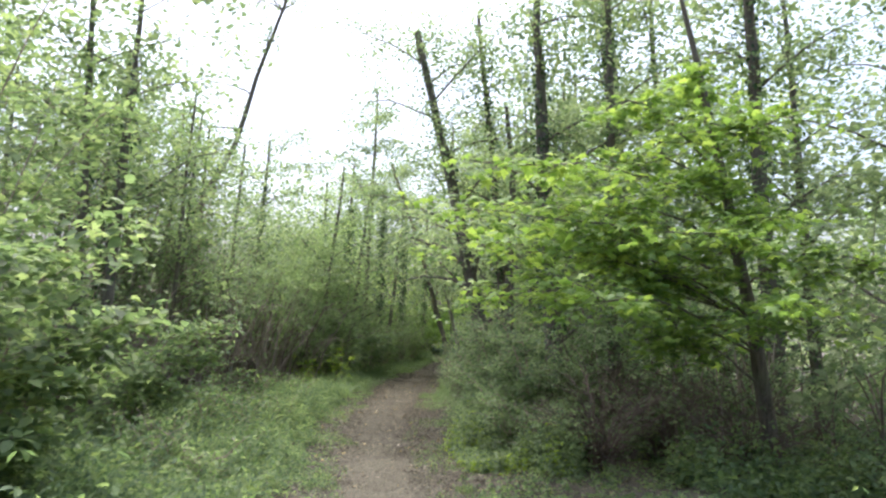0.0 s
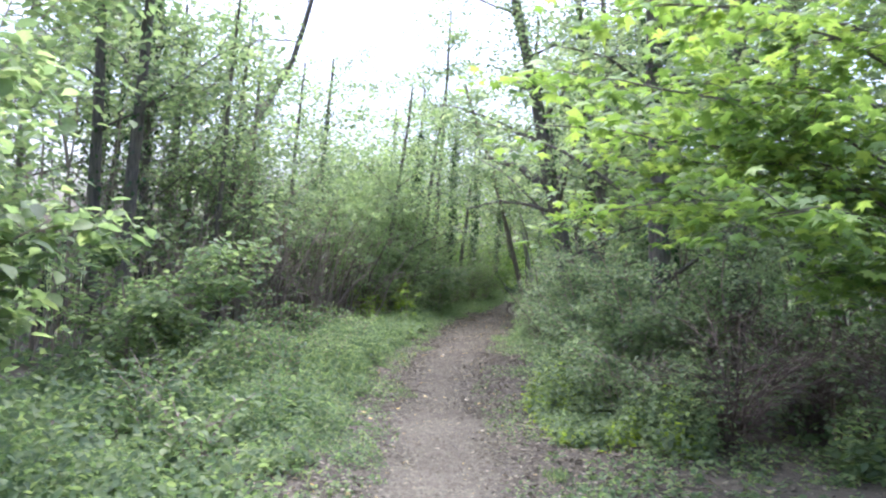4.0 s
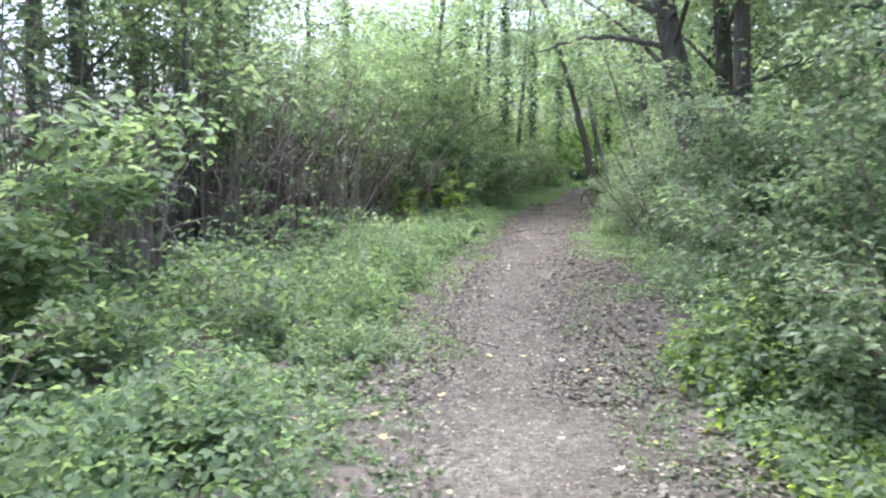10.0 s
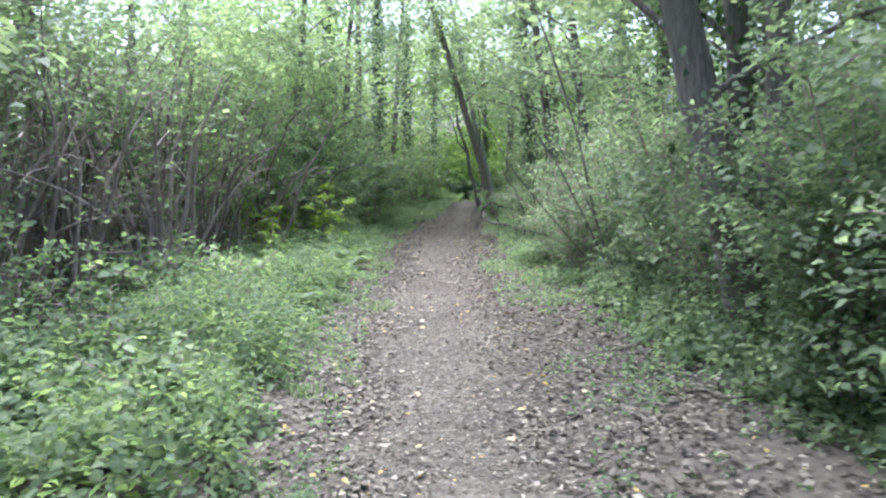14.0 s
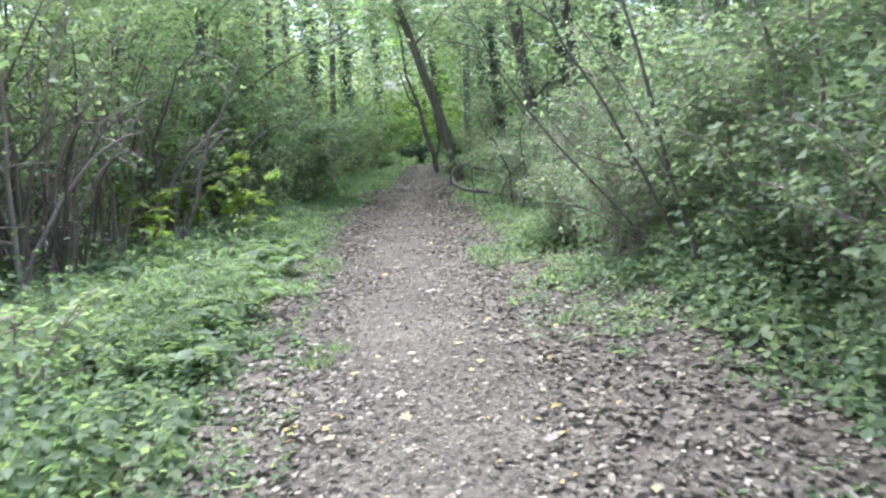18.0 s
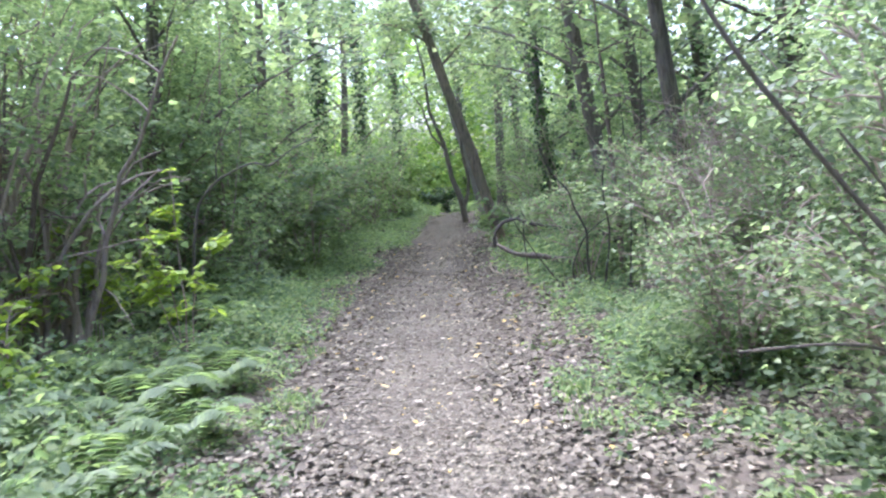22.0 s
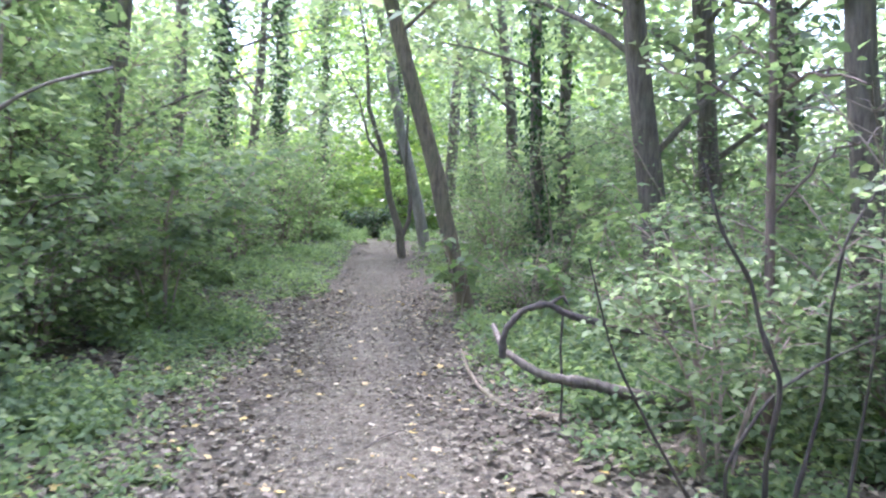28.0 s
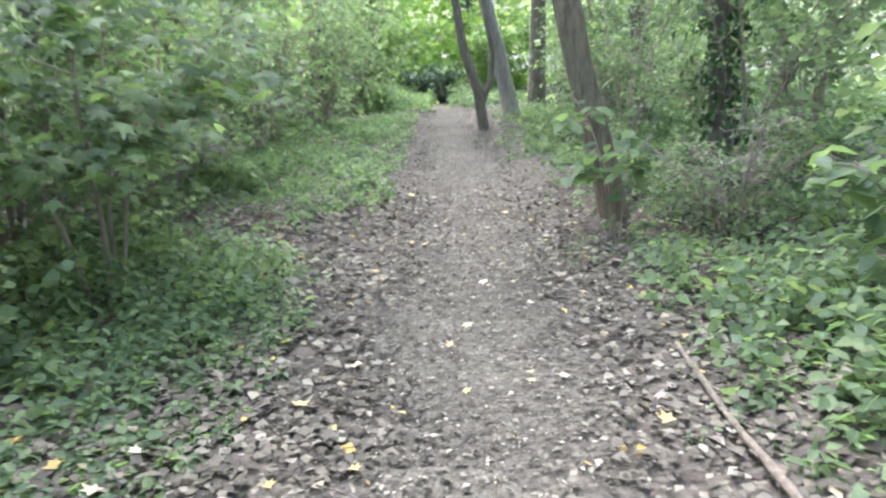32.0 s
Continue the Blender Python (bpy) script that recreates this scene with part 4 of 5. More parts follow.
# fallen wood
def wood(name, label, x, y, pieces, mat=None):
    """Branches given by points in the plan: name of the part, points, thickness at both ends."""
    top = empty(name, x, y, label, "branch")
    o = np.array(top.location)
    for piece, pts, r0, r1 in pieces:
        p = np.array(pts, float) - o
        t = np.linspace(0, len(p) - 1, len(p) * 9)
        p = np.stack([np.interp(t, np.arange(len(p)), p[:, k]) for k in range(3)], 1)
        for _ in range(9):
            p[1:-1] = (p[:-2] + 2 * p[1:-1] + p[2:]) / 4
        p[1:-1] += rng.normal(0, 0.1, (len(p) - 2, 3)) * min(r0, r1)
        knots = 1 + 0.08 * np.sin(t * 5) + 0.3 * np.exp(-((t * 1.3) % 1.0 - 0.5) ** 2 / 0.01) * (np.sin(t * 3.1) > 0)
        co, f = tube_arrays(p, np.linspace(r0, r1, len(p)) * knots, 10)
        co = co + rng.normal(0, 0.07, co.shape) * np.repeat(np.linspace(r0, r1, len(p)), len(co) // len(p))[:, None]
        put(piece, raw_mesh(piece, co, f, True), mat or M_BARK, top)
    return top


wood("bent_branch", "dark branch bent in an arch above the herbs", 1.63, 27.45, [
    ("branch", [(1.24, 27.47, 0.5), (1.24, 27.45, 0.68), (1.36, 27.45, 0.81), (1.53, 27.45, 0.85), (1.67, 27.45, 0.77), (2.04, 27.45, 0.68), (2.6, 27.5, 0.6), (3.0, 27.6, 0.3), (3.1, 27.6, 0.0)], 0.021, 0.024),
    ("side_branch", [(1.63, 27.45, 0.8), (1.62, 27.46, 0.55), (1.64, 27.45, 0.3), (1.63, 27.45, 0.0)], 0.007, 0.008),
    ("side_branch", [(1.55, 27.45, 0.85), (1.62, 27.44, 0.9), (1.66, 27.44, 0.84)], 0.012, 0.006)], M_BARK_DARK)
wood("fallen_log", "curved dark fallen branch lying among herbs", 2.6, 27.4, [
    ("log", [(1.33, 28.1, 0.6), (1.27, 27.6, 0.52), (1.5, 27.42, 0.38), (1.81, 27.42, 0.33), (2.1, 27.42, 0.25), (2.7, 27.4, 0.12), (3.3, 27.4, 0.03)], 0.016, 0.055)], M_BARK)
wood("fallen_stick", "thin greyish fallen branch on leaf litter", 1.32, 28.5, [
    ("stick", [(1.45, 29.88, 0.05), (1.34, 29.1, 0.06), (1.3, 28.4, 0.06), (1.37, 27.85, 0.06), (1.6, 27.6, 0.07), (1.95, 27.35, 0.06)], 0.012, 0.026)], M_BARK_GREEN)
wood("leaning_hazel", "dark bare stems leaning towards the path", 2.45, 20.0, [
    ("stem", [(2.5, 20.0, 0.0), (1.94, 20.0, 0.7), (1.44, 20.0, 1.29), (1.08, 20.0, 1.77), (0.75, 20.1, 2.5)], 0.013, 0.005),
    ("stem", [(2.55, 19.8, 0.0), (2.11, 19.8, 0.96), (1.75, 19.8, 1.69), (1.48, 19.8, 2.08), (1.2, 19.9, 2.9)], 0.017, 0.006),
    ("stem", [(2.6, 20.4, 0.1), (1.72, 20.3, 0.72), (1.38, 20.1, 0.81), (1.05, 20.0, 0.84)], 0.008, 0.004),
    ("stem", [(2.6, 19.9, 0.9), (2.02, 20.0, 1.04), (1.61, 20.0, 1.22), (1.4, 20.0, 1.5)], 0.008, 0.004),
    ("stem", [(2.5, 19.5, 0.0), (2.15, 19.4, 1.0), (1.95, 19.4, 2.0), (1.6, 19.5, 3.2), (1.2, 19.6, 4.2)], 0.021, 0.007),
    ("stem", [(2.2, 19.4, 0.9), (1.85, 19.5, 1.7), (1.5, 19.6, 2.3)], 0.008, 0.003)])
wood("crooked_shrub", "small crooked shrub with dark bare branches", 2.15, 25.9, [
    ("stem", [(2.1, 25.9, 0.0), (2.02, 25.8, 0.4), (2.02, 25.7, 0.75), (1.9, 25.7, 1.0), (1.85, 25.7, 1.2), (1.65, 25.6, 1.4), (1.55, 25.6, 1.7)], 0.014, 0.006),
    ("stem", [(1.95, 25.95, 0.0), (1.85, 25.85, 0.35), (2.0, 25.75, 0.7), (2.2, 25.7, 0.85), (2.45, 25.6, 1.0)], 0.011, 0.004),
    ("stem", [(2.2, 25.9, 0.0), (2.3, 25.8, 0.7), (2.22, 25.7, 1.05), (2.2, 25.6, 1.4), (2.45, 25.6, 1.75)], 0.011, 0.004),
    ("stem", [(1.85, 25.95, 0.0), (1.5, 25.8, 0.5), (1.25, 25.7, 0.9), (1.1, 25.6, 1.3)], 0.009, 0.003),
    ("stem", [(2.5, 25.9, 0.0), (2.55, 25.8, 1.0), (2.5, 25.8, 2.2)], 0.009, 0.004),
    ("stem", [(2.75, 25.9, 0.0), (2.7, 25.9, 1.2), (2.8, 25.9, 2.6)], 0.009, 0.004)], M_BARK_DARK)
shrub("low_shrub", 2.15, 26.4, 1.6, 0.8, 1900, "small shrub with fine light green leaves", mat=M_SHRUB, stems=6, low=0.35, size=0.055, seed=161, twigs=12, thick=0.008)
shrub("low_shrub", 2.1, 20.4, 2.3, 0.9, 3000, "thin shrub with fine green leaves", mat=M_SHRUB, stems=8, low=0.25, size=0.05, seed=162, twigs=12, thick=0.008)

tree("young_tree", 2.72, 26.85, 3.4, 0.04, (-0.1, 0.1), "slim dark young tree with light leaves", leaves=420, crown_r=0.8, size=0.08, limbs=7, limb_from=0.45, seed=151, leaf=M_HAZEL, shape=OVAL, bark=M_BRUSH)


# dark leaves added to stand in for the dark hole behind the path's end
shrub("dark_hole_fill", 1.7, 45.9, 1.0, 0.9, 2200, "low mass of dark leaves standing in for the dark hole where the path ends", mat=M_IVY, stems=9, low=0.05, size=0.10, shape=BROAD, seed=171)
shrub("shrub", 3.4, 46.6, 2.6, 1.4, 5000, "light green shrub where the path ends", mat=M_MAPLE, stems=9, low=0.1, size=0.12, shape=BROAD, seed=172)
shrub("shrub", 0.4, 47.4, 2.8, 1.4, 5000, "light green shrub where the path ends", mat=M_MAPLE, stems=9, low=0.1, size=0.12, shape=BROAD, seed=173)



def dome_thicket(x, y, height, radius, leaves, seed, skirt=0.4, lean=(0.0, 0.0), mat=None, bark=None, stems=34, brush=420, size=0.085, label="dense rounded thicket, brown bare stems under a green roof of leaves"):
    """A rounded thicket: upright stems, a dark tangle of twigs inside, and a shell of leafy sprays that begins at skirt of its height."""
    global rng
    keep, rng = rng, np.random.default_rng(seed)
    top = empty("thicket", x, y, label, "thicket", "hedge along the path")
    for i in range(stems):
        a, r0 = rng.uniform(0, 2 * np.pi), radius * 0.75 * math.sqrt(rng.uniform(0.02, 1))
        e = rng.uniform(0.35, 0.95)
        b = a + rng.normal(0, 0.5)
        p1 = (math.cos(b) * radius * e + lean[0], math.sin(b) * radius * e + lean[1], height * math.sqrt(max(0.05, 1 - e * e)) * rng.uniform(0.75, 1.05))
        sp = curve((math.cos(a) * r0, math.sin(a) * r0, -0.1), p1, (rng.normal(0, 0.1), rng.normal(0, 0.1), 0.1 * height), 10, 0.05)
        put("stem", tubes_mesh("stem", [(sp, np.linspace(rng.uniform(0.012, 0.038), 0.006, 10))], 6), M_TWIG if i % 2 == 0 else bark or M_BRUSH, top)
    tubes = []
    for i in range(brush):
        d = rng.normal(0, 1, 3)
        d /= np.linalg.norm(d)
        c = np.array([d[0] * radius, d[1] * radius, abs(d[2]) * height]) * rng.uniform(0.15, 0.9) ** 0.6
        c[:2] += np.array(lean) * c[2] / height
        v = rng.normal(0, 1, 3) * np.array([0.6, 0.6, 0.8])
        v = v / np.linalg.norm(v) * rng.uniform(0.3, 0.8)
        q = curve(c - v / 2, c + v / 2, rng.normal(0, 0.06, 3), 4, 0.02)
        q[:, 2] = np.maximum(q[:, 2], 0.02)
        tubes.append((q, np.linspace(rng.uniform(0.006, 0.013), 0.003, 4)))
    tagged(put("brushwood", tubes_mesh("brushwood", tubes, 3), bark or M_BRUSH, top), kind="stuff")
    # leafy sprays on the shell
    k = leaves // 26
    d = rng.normal(0, 1, (k, 3))
    d /= np.linalg.norm(d, axis=1, keepdims=True)
    d[:, 2] = np.abs(d[:, 2])
    d = d[(d[:, 2] > skirt) | (rng.uniform(0, 1, k) < 0.05)]
    k = len(d)
    bump = 1 + 0.16 * np.sin(d[:, 0] * 5 + seed) + 0.16 * np.sin(d[:, 1] * 6 + seed * 2) + 0.12 * np.sin(d[:, 2] * 9 + seed * 3)
    c = d * np.array([radius, radius, height]) * (bump * rng.uniform(0.72, 1.08, k))[:, None]
    c[:, :2] += np.array(lean)[None] * c[:, 2:3] / height
    ang = rng.uniform(0, 2 * np.pi, k)
    run = np.stack([np.cos(ang), np.sin(ang), rng.normal(-0.1, 0.3, k)], 1)
    n = k * 26
    t = np.tile(np.linspace(-0.5, 0.5, 26), k)
    ln = np.repeat(rng.uniform(0.35, 0.8, k), 26)
    runs = np.repeat(run, 26, 0)
    side = np.cross(runs, (0, 0, 1.0))
    sg = np.where(np.arange(n) % 2, 1.0, -1.0)[:, None]
    base = np.repeat(c, 26, 0) + runs * (t * ln)[:, None] + rng.normal(0, 0.045, (n, 3))
    base[:, 2] = np.maximum(base[:, 2], 0.05)
    out = side * sg + runs * 0.6 + rng.normal(0, 0.25, (n, 3)) + np.array([0, 0, -0.2])
    up = np.array([0, 0, 0.8]) + np.repeat(d, 26, 0) * np.array([0.9, 0.9, 0.3]) + rng.normal(0, 0.4, (n, 3))
    tagged(put("foliage", leaf_mesh("foliage", base, out, up, size * rng.uniform(0.55, 1.3, n), BROAD), mat or M_HAZEL, top), kind="stuff")
    rng = keep
    return top


shrub("shrub", 2.75, 14.5, 2.7, 0.95, 6000, "leafy green shrub before a leaning trunk", mat=M_SHRUB, stems=11, low=0.15, size=0.065, shape=BROAD, seed=561, group="shrubs along the path", twigs=14, thick=0.01)
shrub("shrub", 3.0, 20.2, 2.9, 0.9, 5000, "loose green shrub under the trees", mat=M_SHRUB, stems=10, low=0.2, size=0.06, shape=BROAD, seed=562, group="shrubs along the path", twigs=14, thick=0.01)
dome_thicket(-5.2, 18.4, 3.8, 1.9, 9000, 501, 0.62, (0.3, 0.0), M_SHRUB, stems=60, brush=420)
dome_thicket(-4.7, 21.6, 4.3, 2.0, 13000, 502, 0.58, (0.7, 0.0), M_HAZEL, stems=64, brush=460)
dome_thicket(-4.3, 24.8, 4.6, 1.9, 25000, 503, 0.28, (0.7, 0.2), M_HAZEL, stems=34, brush=260, size=0.075)
dome_thicket(-3.7, 27.9, 4.5, 1.8, 24000, 504, 0.08, (0.7, 0.2), M_HAZEL, stems=22, brush=180, size=0.08, label="dense rounded thicket of brown stems and light green leaves")
dome_thicket(-3.5, 30.6, 4.0, 1.5, 16000, 505, 0.05, (0.5, 0.2), M_HAZEL, stems=20, brush=160, size=0.08, label="dense rounded thicket of brown stems and light green leaves")
wood("crooked_limb", "dark crooked bare limb leaning out of the thicket", -2.35, 26.1, [
    ("limb", [(-2.3, 26.1, 0.0), (-2.2, 26.05, 0.9), (-2.08, 26.0, 1.42), (-1.85, 26.0, 1.66), (-1.45, 26.0, 1.82), (-1.28, 26.0, 1.74), (-1.0, 26.0, 1.93), (-0.75, 26.1, 2.02)], 0.019, 0.006),
    ("side_branch", [(-1.85, 26.0, 1.66), (-1.8, 25.9, 1.95), (-1.6, 25.9, 2.3)], 0.009, 0.004)], M_BARK)
for hx, hy, hh, hr, hl, hi in ((-6.7, 16.6, 9, 0.12, 0.4, 700), (-5.2, 17.2, 8, 0.08, 0.3, 0), (-8.3, 17.8, 9, 0.1, 0.2, 0), (-6.3, 20.4, 8.5, 0.09, 0.5, 400), (-7.4, 22.4, 9, 0.12, 0.4, 700)):
    tree("hedge_tree", hx, hy, hh, hr, (hl, 0.1), "slim dark tree standing in the hedge", bark=M_BARK, leaves=1500, ivy=hi, crown_r=2.2, seed=int(520 - hx * 10), group="hedge trees", size=0.13, limb_from=0.3, limbs=8, leaf=M_HAZEL, shape=OVAL)
for hx, hy, hh, hr, hn, hs in ((4.4, 11.6, 2.7, 1.4, 8000, 541), (5.7, 10.2, 2.4, 1.4, 5000, 542), (5.9, 13.2, 3.2, 1.7, 6500, 543), (7.4, 10.8, 2.6, 1.7, 4500, 544), (7.6, 7.8, 2.2, 1.5, 3500, 545)):
    dome_thicket(hx, hy, hh, hr, hn, hs, 0.15, (0.0, 0.0), M_SHRUB, stems=18, brush=130, size=0.075, label="dense dark green thicket at the wood's edge")
for hx, hy, hh, hs in ((-2.7, 38.2, 14.5, 551), (3.3, 41.5, 15.0, 553)):
    tree("tall_tree", hx, hy, hh, 0.15, (0.5, 0.2), "tall thin-crowned tree behind the path's end", leaves=2600, crown_r=2.6, seed=hs, group="woodland trees", size=0.17, limb_from=0.55, limbs=12)


# ferns
def fern(x, y, size, seed):
    global rng
    keep, rng = rng, np.random.default_rng(seed)
    top = empty("fern", x, y, "green fern with arching fronds beside the path", "fern", "ferns beside the path")
    for i in range(9):
        a = 2 * np.pi * i / 9 + rng.normal(0, 0.2)
        L = size * rng.uniform(0.75, 1.1)
        d = np.array([math.cos(a), math.sin(a), 0])
        pts = curve((0, 0, 0), d * L * 0.8 + np.array([0, 0, L * 0.35]), (0, 0, L * 0.28), 16)
        side = np.cross(d, (0, 0, 1.0))
        k = np.repeat(np.arange(2, 16), 2)
        sg = np.tile([1.0, -1.0], 14)
        out = side[None] * sg[:, None] + d[None] * 0.45 + np.array([0, 0, -0.12])
        ln = L * 0.26 * np.sin(np.linspace(0.25, 1.0, 14) * np.pi * 0.95) + 0.02
        me = leaf_mesh("frond", pts[k], out, np.tile((0, 0, 1.0), (28, 1)) + rng.normal(0, 0.15, (28, 3)), np.repeat(ln, 2), SLIM)
        put("frond", me, M_FERN, top)
    rng = keep
    return top


for i, (fx, fy, fs) in enumerate([(-1.35, 20.3, 0.55), (-1.3, 22.1, 0.5), (-1.4, 23.3, 0.55), (-2.9, 19.6, 0.65), (-1.5, 18.6, 0.5), (-2.3, 18.4, 0.6), (-1.7, 19.6, 0.62), (-2.2, 20.6, 0.7), (-1.55, 21.3, 0.55), (-2.5, 22.0, 0.7), (-1.75, 22.7, 0.6), (-1.9, 23.6, 0.66), (-2.6, 24.2, 0.62), (-1.8, 25.6, 0.55), (-2.4, 26.3, 0.6), (-3.0, 21.0, 0.6), (-2.0, 27.2, 0.55)]):
    fern(fx, fy, fs, 160 + i)


def grass_tuft(x, y, size, seed):
    """A low tuft of arching grass blades."""
    r = np.random.default_rng(seed)
    n = 110
    a, o = r.uniform(0, 2 * np.pi, n), r.uniform(0, 2 * np.pi, n)
    base = np.stack([np.cos(o) * 0.16, np.sin(o) * 0.16, np.zeros(n)], 1) * r.uniform(0, 1, (n, 1))
    out = np.stack([np.cos(a), np.sin(a), r.uniform(0.3, 2.2, n)], 1)
    tuft = put("grass_tuft", leaf_mesh("grass_tuft", base, out, np.stack([-np.cos(a), -np.sin(a), np.full(n, 0.6)], 1), size * r.uniform(0.3, 0.75, n), BLADE), M_HERB)
    tuft.location = (x, y, float(ground_z(x, y)))
    return tagged(tuft, "small green grass tuft at the path's edge", "grass tuft", "grass tufts at the path's edge")


for i, (tx, ty, ts) in enumerate([(-0.62, 18.7, 0.24), (-0.5, 19.0, 0.2), (-0.88, 15.3, 0.24), (-0.6, 15.6, 0.18), (-0.8, 22.8, 0.26), (-0.7, 22.3, 0.2), (1.05, 22.4, 0.28), (1.0, 21.9, 0.22), (1.2, 19.0, 0.22), (-0.2, 12.7, 0.22), (-0.05, 12.3, 0.18), (1.9, 7.6, 0.26), (2.1, 7.2, 0.22), (1.8, 6.6, 0.2), (-0.85, 24.4, 0.2)]):
    grass_tuft(tx, ty, ts, 570 + i)


# distant wood that closes the view
def far_wood(name, clumps, per, x0, x1, y0, y1, h0, h1, seed, label, size=0.26, mat=None, spread=0.55):
    global rng
    keep, rng = rng, np.random.default_rng(seed)
    c = np.stack([rng.uniform(x0, x1, clumps), rng.uniform(y0, y1, clumps), h0 + (h1 - h0) * rng.uniform(0, 1, clumps) ** 1.1], 1)
    c[:, 2] *= 0.8 + 0.2 * hills(c[:, 0] * 0.5, c[:, 1] * 0.4)
    n = clumps * per
    base = np.repeat(c, per, 0) + rng.normal(0, 1, (n, 3)) * np.array([spread, spread, spread * 0.6])
    base[:, 2] = np.maximum(base[:, 2], 0.05)
    out, up = flat_dirs(n, tilt=0.6)
    ob = put(name, leaf_mesh(name, base, out, up, size * rng.uniform(0.6, 1.4, n), BROAD), mat or M_CROWN)
    rng = keep
    return tagged(ob, label, "woodland", kind="stuff")


far_wood("far_wood", 230, 50, -11, -3.8, 31, 47, 3.5, 9.5, 146, "light green crowns above the hedge", 0.2)
far_wood("far_wood", 105, 50, -6.2, -1.6, 27.5, 35, 4.2, 9.2, 155, "light green crowns above the thicket", 0.15, M_HAZEL, 0.5)
far_wood("far_wood", 62, 60, -4.5, 3.6, 36, 47, 4.8, 10.5, 148, "light green canopy closing over the path", 0.18)
far_wood("far_wood", 150, 50, 4.6, 11, 13, 25, 4.5, 12, 154, "green crowns at the wood's edge", 0.19)
far_wood("far_wood", 230, 60, 3.6, 7.8, 30, 47, 1.2, 6.0, 151, "light green understorey among the trunks", 0.15, M_HAZEL, 0.45)
far_wood("far_wood", 90, 60, 4.2, 8.0, 17, 30, 2.0, 6.5, 152, "green understorey among the trunks", 0.14, M_SHRUB, 0.45)
far_wood("far_wood", 130, 60, -6.5, -2.4, 33, 47, 1.5, 6.5, 153, "light green understorey among the trunks", 0.15, M_HAZEL, 0.45)
far_wood("far_wood", 50, 50, 3.4, 7, 20, 27, 5.5, 10.5, 147, "green crowns high in the wood")
far_wood("far_wood", 720, 50, 7.5, 22, 4, 56, 0.3, 8.5, 141, "green foliage deep in the wood")
far_wood("far_wood", 800, 60, -9, 12, 47, 60, 0.3, 11, 142, "light green foliage where the path ends", mat=M_MAPLE)
far_wood("far_wood", 520, 40, -16, -10.5, 0, 56, 0.1, 2.6, 143, "thin green foliage beyond the hedge")
far_wood("far_wood", 240, 50, -13, -6.5, 29, 50, 0.3, 7, 145, "green foliage of the wood beyond the shrubs")
far_wood("far_wood", 200, 50, -14, 14, -20, -9, 0.2, 10, 144, "green foliage of the wood")


# black railing fence behind the hedge
M_RAIL, _n, _l, _b = material("black_paint")
_g = noise_at(_n, _l, 14.0, 4.0)
_r = ramp(_n, [(0.3, (0.012, 0.012, 0.013)), (0.75, (0.05, 0.045, 0.04))])
_l.new(_g.outputs[0], _r.inputs[0])
_l.new(_r.outputs[0], _b.inputs["Base Color"])
_b.inputs["Roughness"].default_value = 0.55
FENCE_X, FENCE_Y, FENCE_LEN, FENCE_H = -9.3, 10.0, 16.0, 2.3
fence = empty("fence", FENCE_X, FENCE_Y, "black metal railing fence behind the hedge", "fence")


def box_mesh(name, sx, sy, z0, z1, point=0.0):
    """An upright bar with a bevelled, or pointed, head."""
    k = 0.35 if point else 0.75
    ring = [(-1, -1), (1, -1), (1, 1), (-1, 1)]
    co = [(a * sx, b * sy, z0) for a, b in ring] + [(a * sx, b * sy, z1 - max(point, 0.006)) for a, b in ring] + [(a * sx * k, b * sy * k, z1) for a, b in ring]
    f = [(0, 3, 2, 1), (8, 9, 10, 11)] + [(i + 4 * r, (i + 1) % 4 + 4 * r, (i + 1) % 4 + 4 * r + 4, i + 4 * r + 4) for r in (0, 1) for i in range(4)]
    return raw_mesh(name, np.array(co, float), np.array(f))


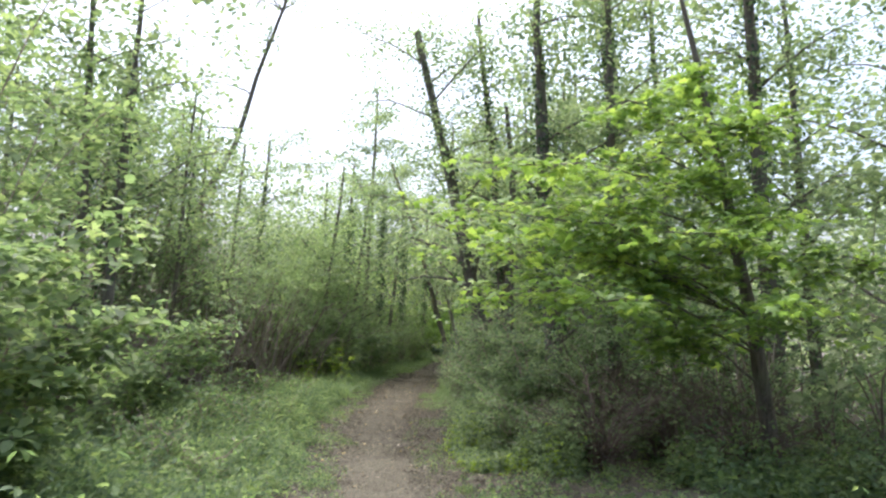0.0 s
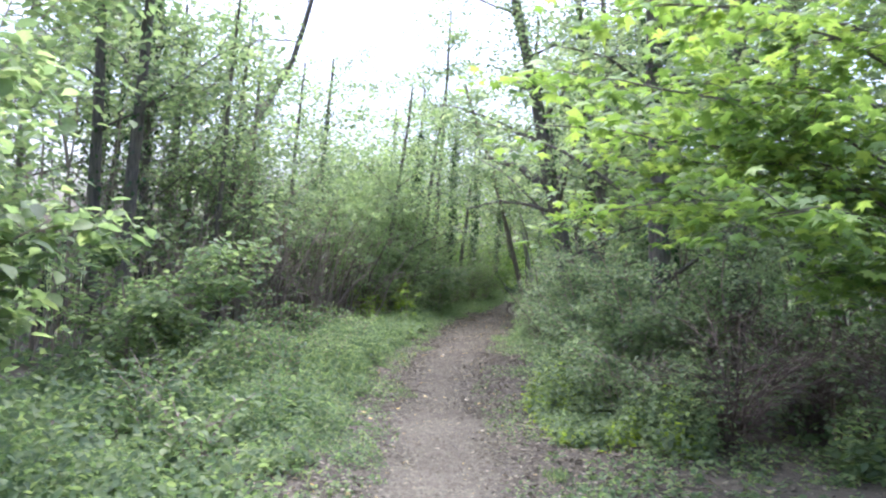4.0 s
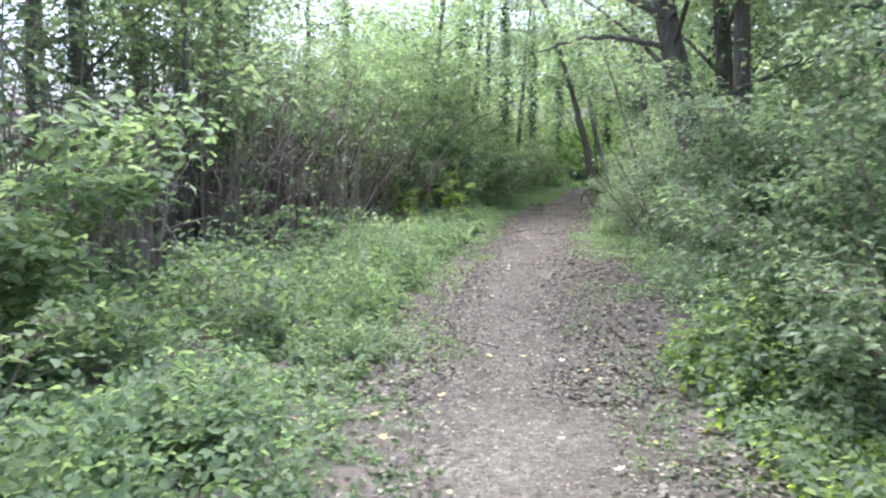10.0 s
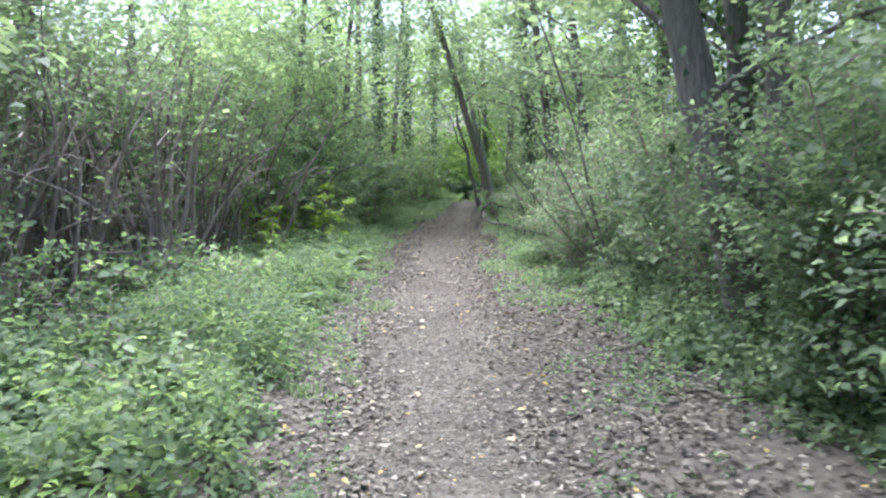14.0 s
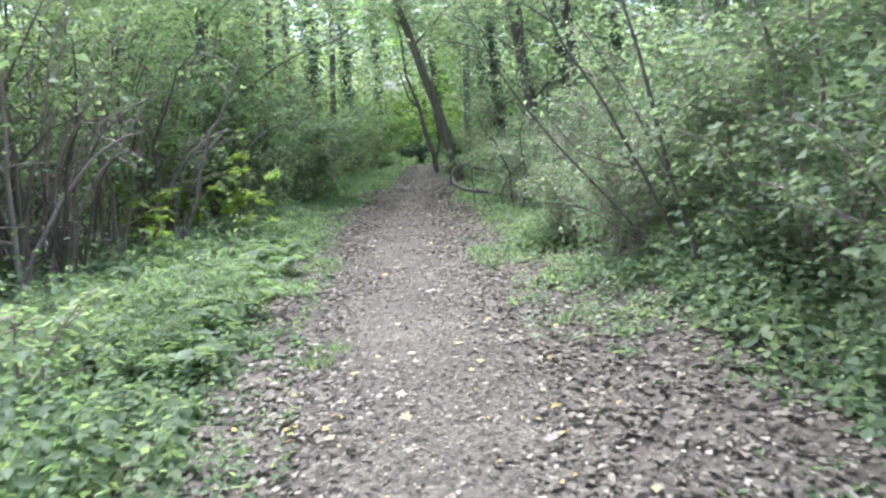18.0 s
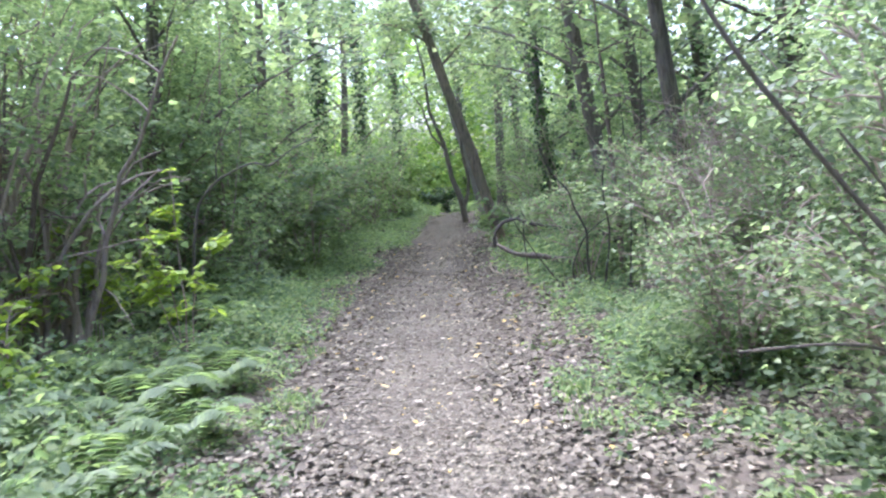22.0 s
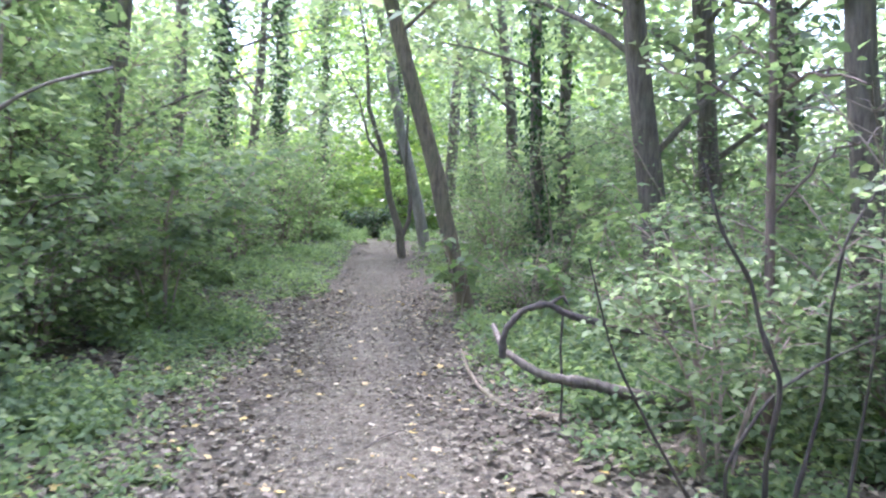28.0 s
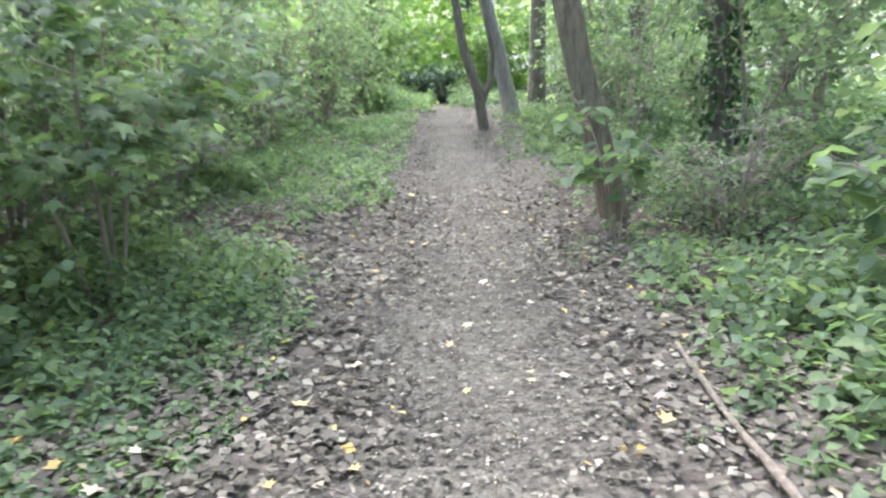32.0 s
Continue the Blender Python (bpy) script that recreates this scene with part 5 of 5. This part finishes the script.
bar, post_ = box_mesh("bar", 0.011, 0.011, 0.12, FENCE_H, 0.05), box_mesh("post", 0.03, 0.03, -0.15, FENCE_H + 0.04)
for me in (bar, post_):
    me.materials.append(M_RAIL)
for i in range(int(FENCE_LEN / 0.125) + 1):
    ob = new("post" if i % 20 == 0 else "bar", post_ if i % 20 == 0 else bar)
    ob.parent = fence
    ob.location = (0, i * 0.125, 0)
for z in (0.25, FENCE_H - 0.22):
    rail = put("rail", raw_mesh("rail", np.array([(a * 0.012, b, z + c * 0.02) for b in (0, FENCE_LEN) for a, c in ((-1, -1), (1, -1), (1, 1), (-1, 1))], float), np.array([(0, 3, 2, 1), (4, 5, 6, 7)] + [(i, (i + 1) % 4, (i + 1) % 4 + 4, i + 4) for i in range(4)])), M_RAIL, fence)


# ---------------------------------------------------------------- small things on the path
def fallen_leaf_mesh(seed):
    r = random.Random(seed)
    lobes = [(a, 0.5 * q * r.uniform(0.85, 1.15)) for a, q in ((-150, .35), (-112, .75), (-88, .45), (-52, .95), (-24, .5), (0, 1.1), (24, .5), (52, .95), (88, .45), (112, .75), (150, .35))]
    co = [(0, 0, 0.006)] + [(math.sin(radians(a)) * q, math.cos(radians(a)) * q, 0.10 * q * r.uniform(-0.6, 1.6)) for a, q in lobes]
    return raw_mesh("fallen_leaf", np.array(co), np.array([(0, i + 1, i) for i in range(1, 11)] + [(0, 1, 11)]))


LEAVES = [fallen_leaf_mesh(i) for i in range(5)]
for me in LEAVES:
    me.materials.append(M_GOLD)
rr = random.Random(11)
for i in range(290):
    ly = rr.choice((rr.uniform(1, 34), rr.uniform(10, 34), rr.uniform(24, 34)))
    lx = float(path_x(ly)) + rr.gauss(0, 0.75)
    leaf = new("fallen_leaf", LEAVES[i % 5])
    leaf.parent = path
    k = rr.uniform(0.05, 0.11)
    leaf.matrix_basis = Matrix.LocRotScale((lx, ly, float(ground_z(lx, ly)) + 0.045), Euler((rr.gauss(0, 0.2), rr.gauss(0, 0.2), rr.uniform(0, 6.3))), (k, k, k))
for i in range(16):
    ly = rr.uniform(6, 33)
    lx = float(path_x(ly)) + rr.gauss(0, 0.8)
    a, ln = rr.uniform(0, 3.1), rr.uniform(0.2, 0.55)
    t_ = empty("fallen_twig", lx, ly, "thin dark twig lying on dead leaves", "twig", "twigs on the path")
    put("twig", tubes_mesh("twig", [(curve((0, 0, 0.035), (math.cos(a) * ln, math.sin(a) * ln, 0.04), (0, 0.03, 0.01), 7, 0.008), np.linspace(0.008, 0.004, 7))], 6), M_BARK, t_)
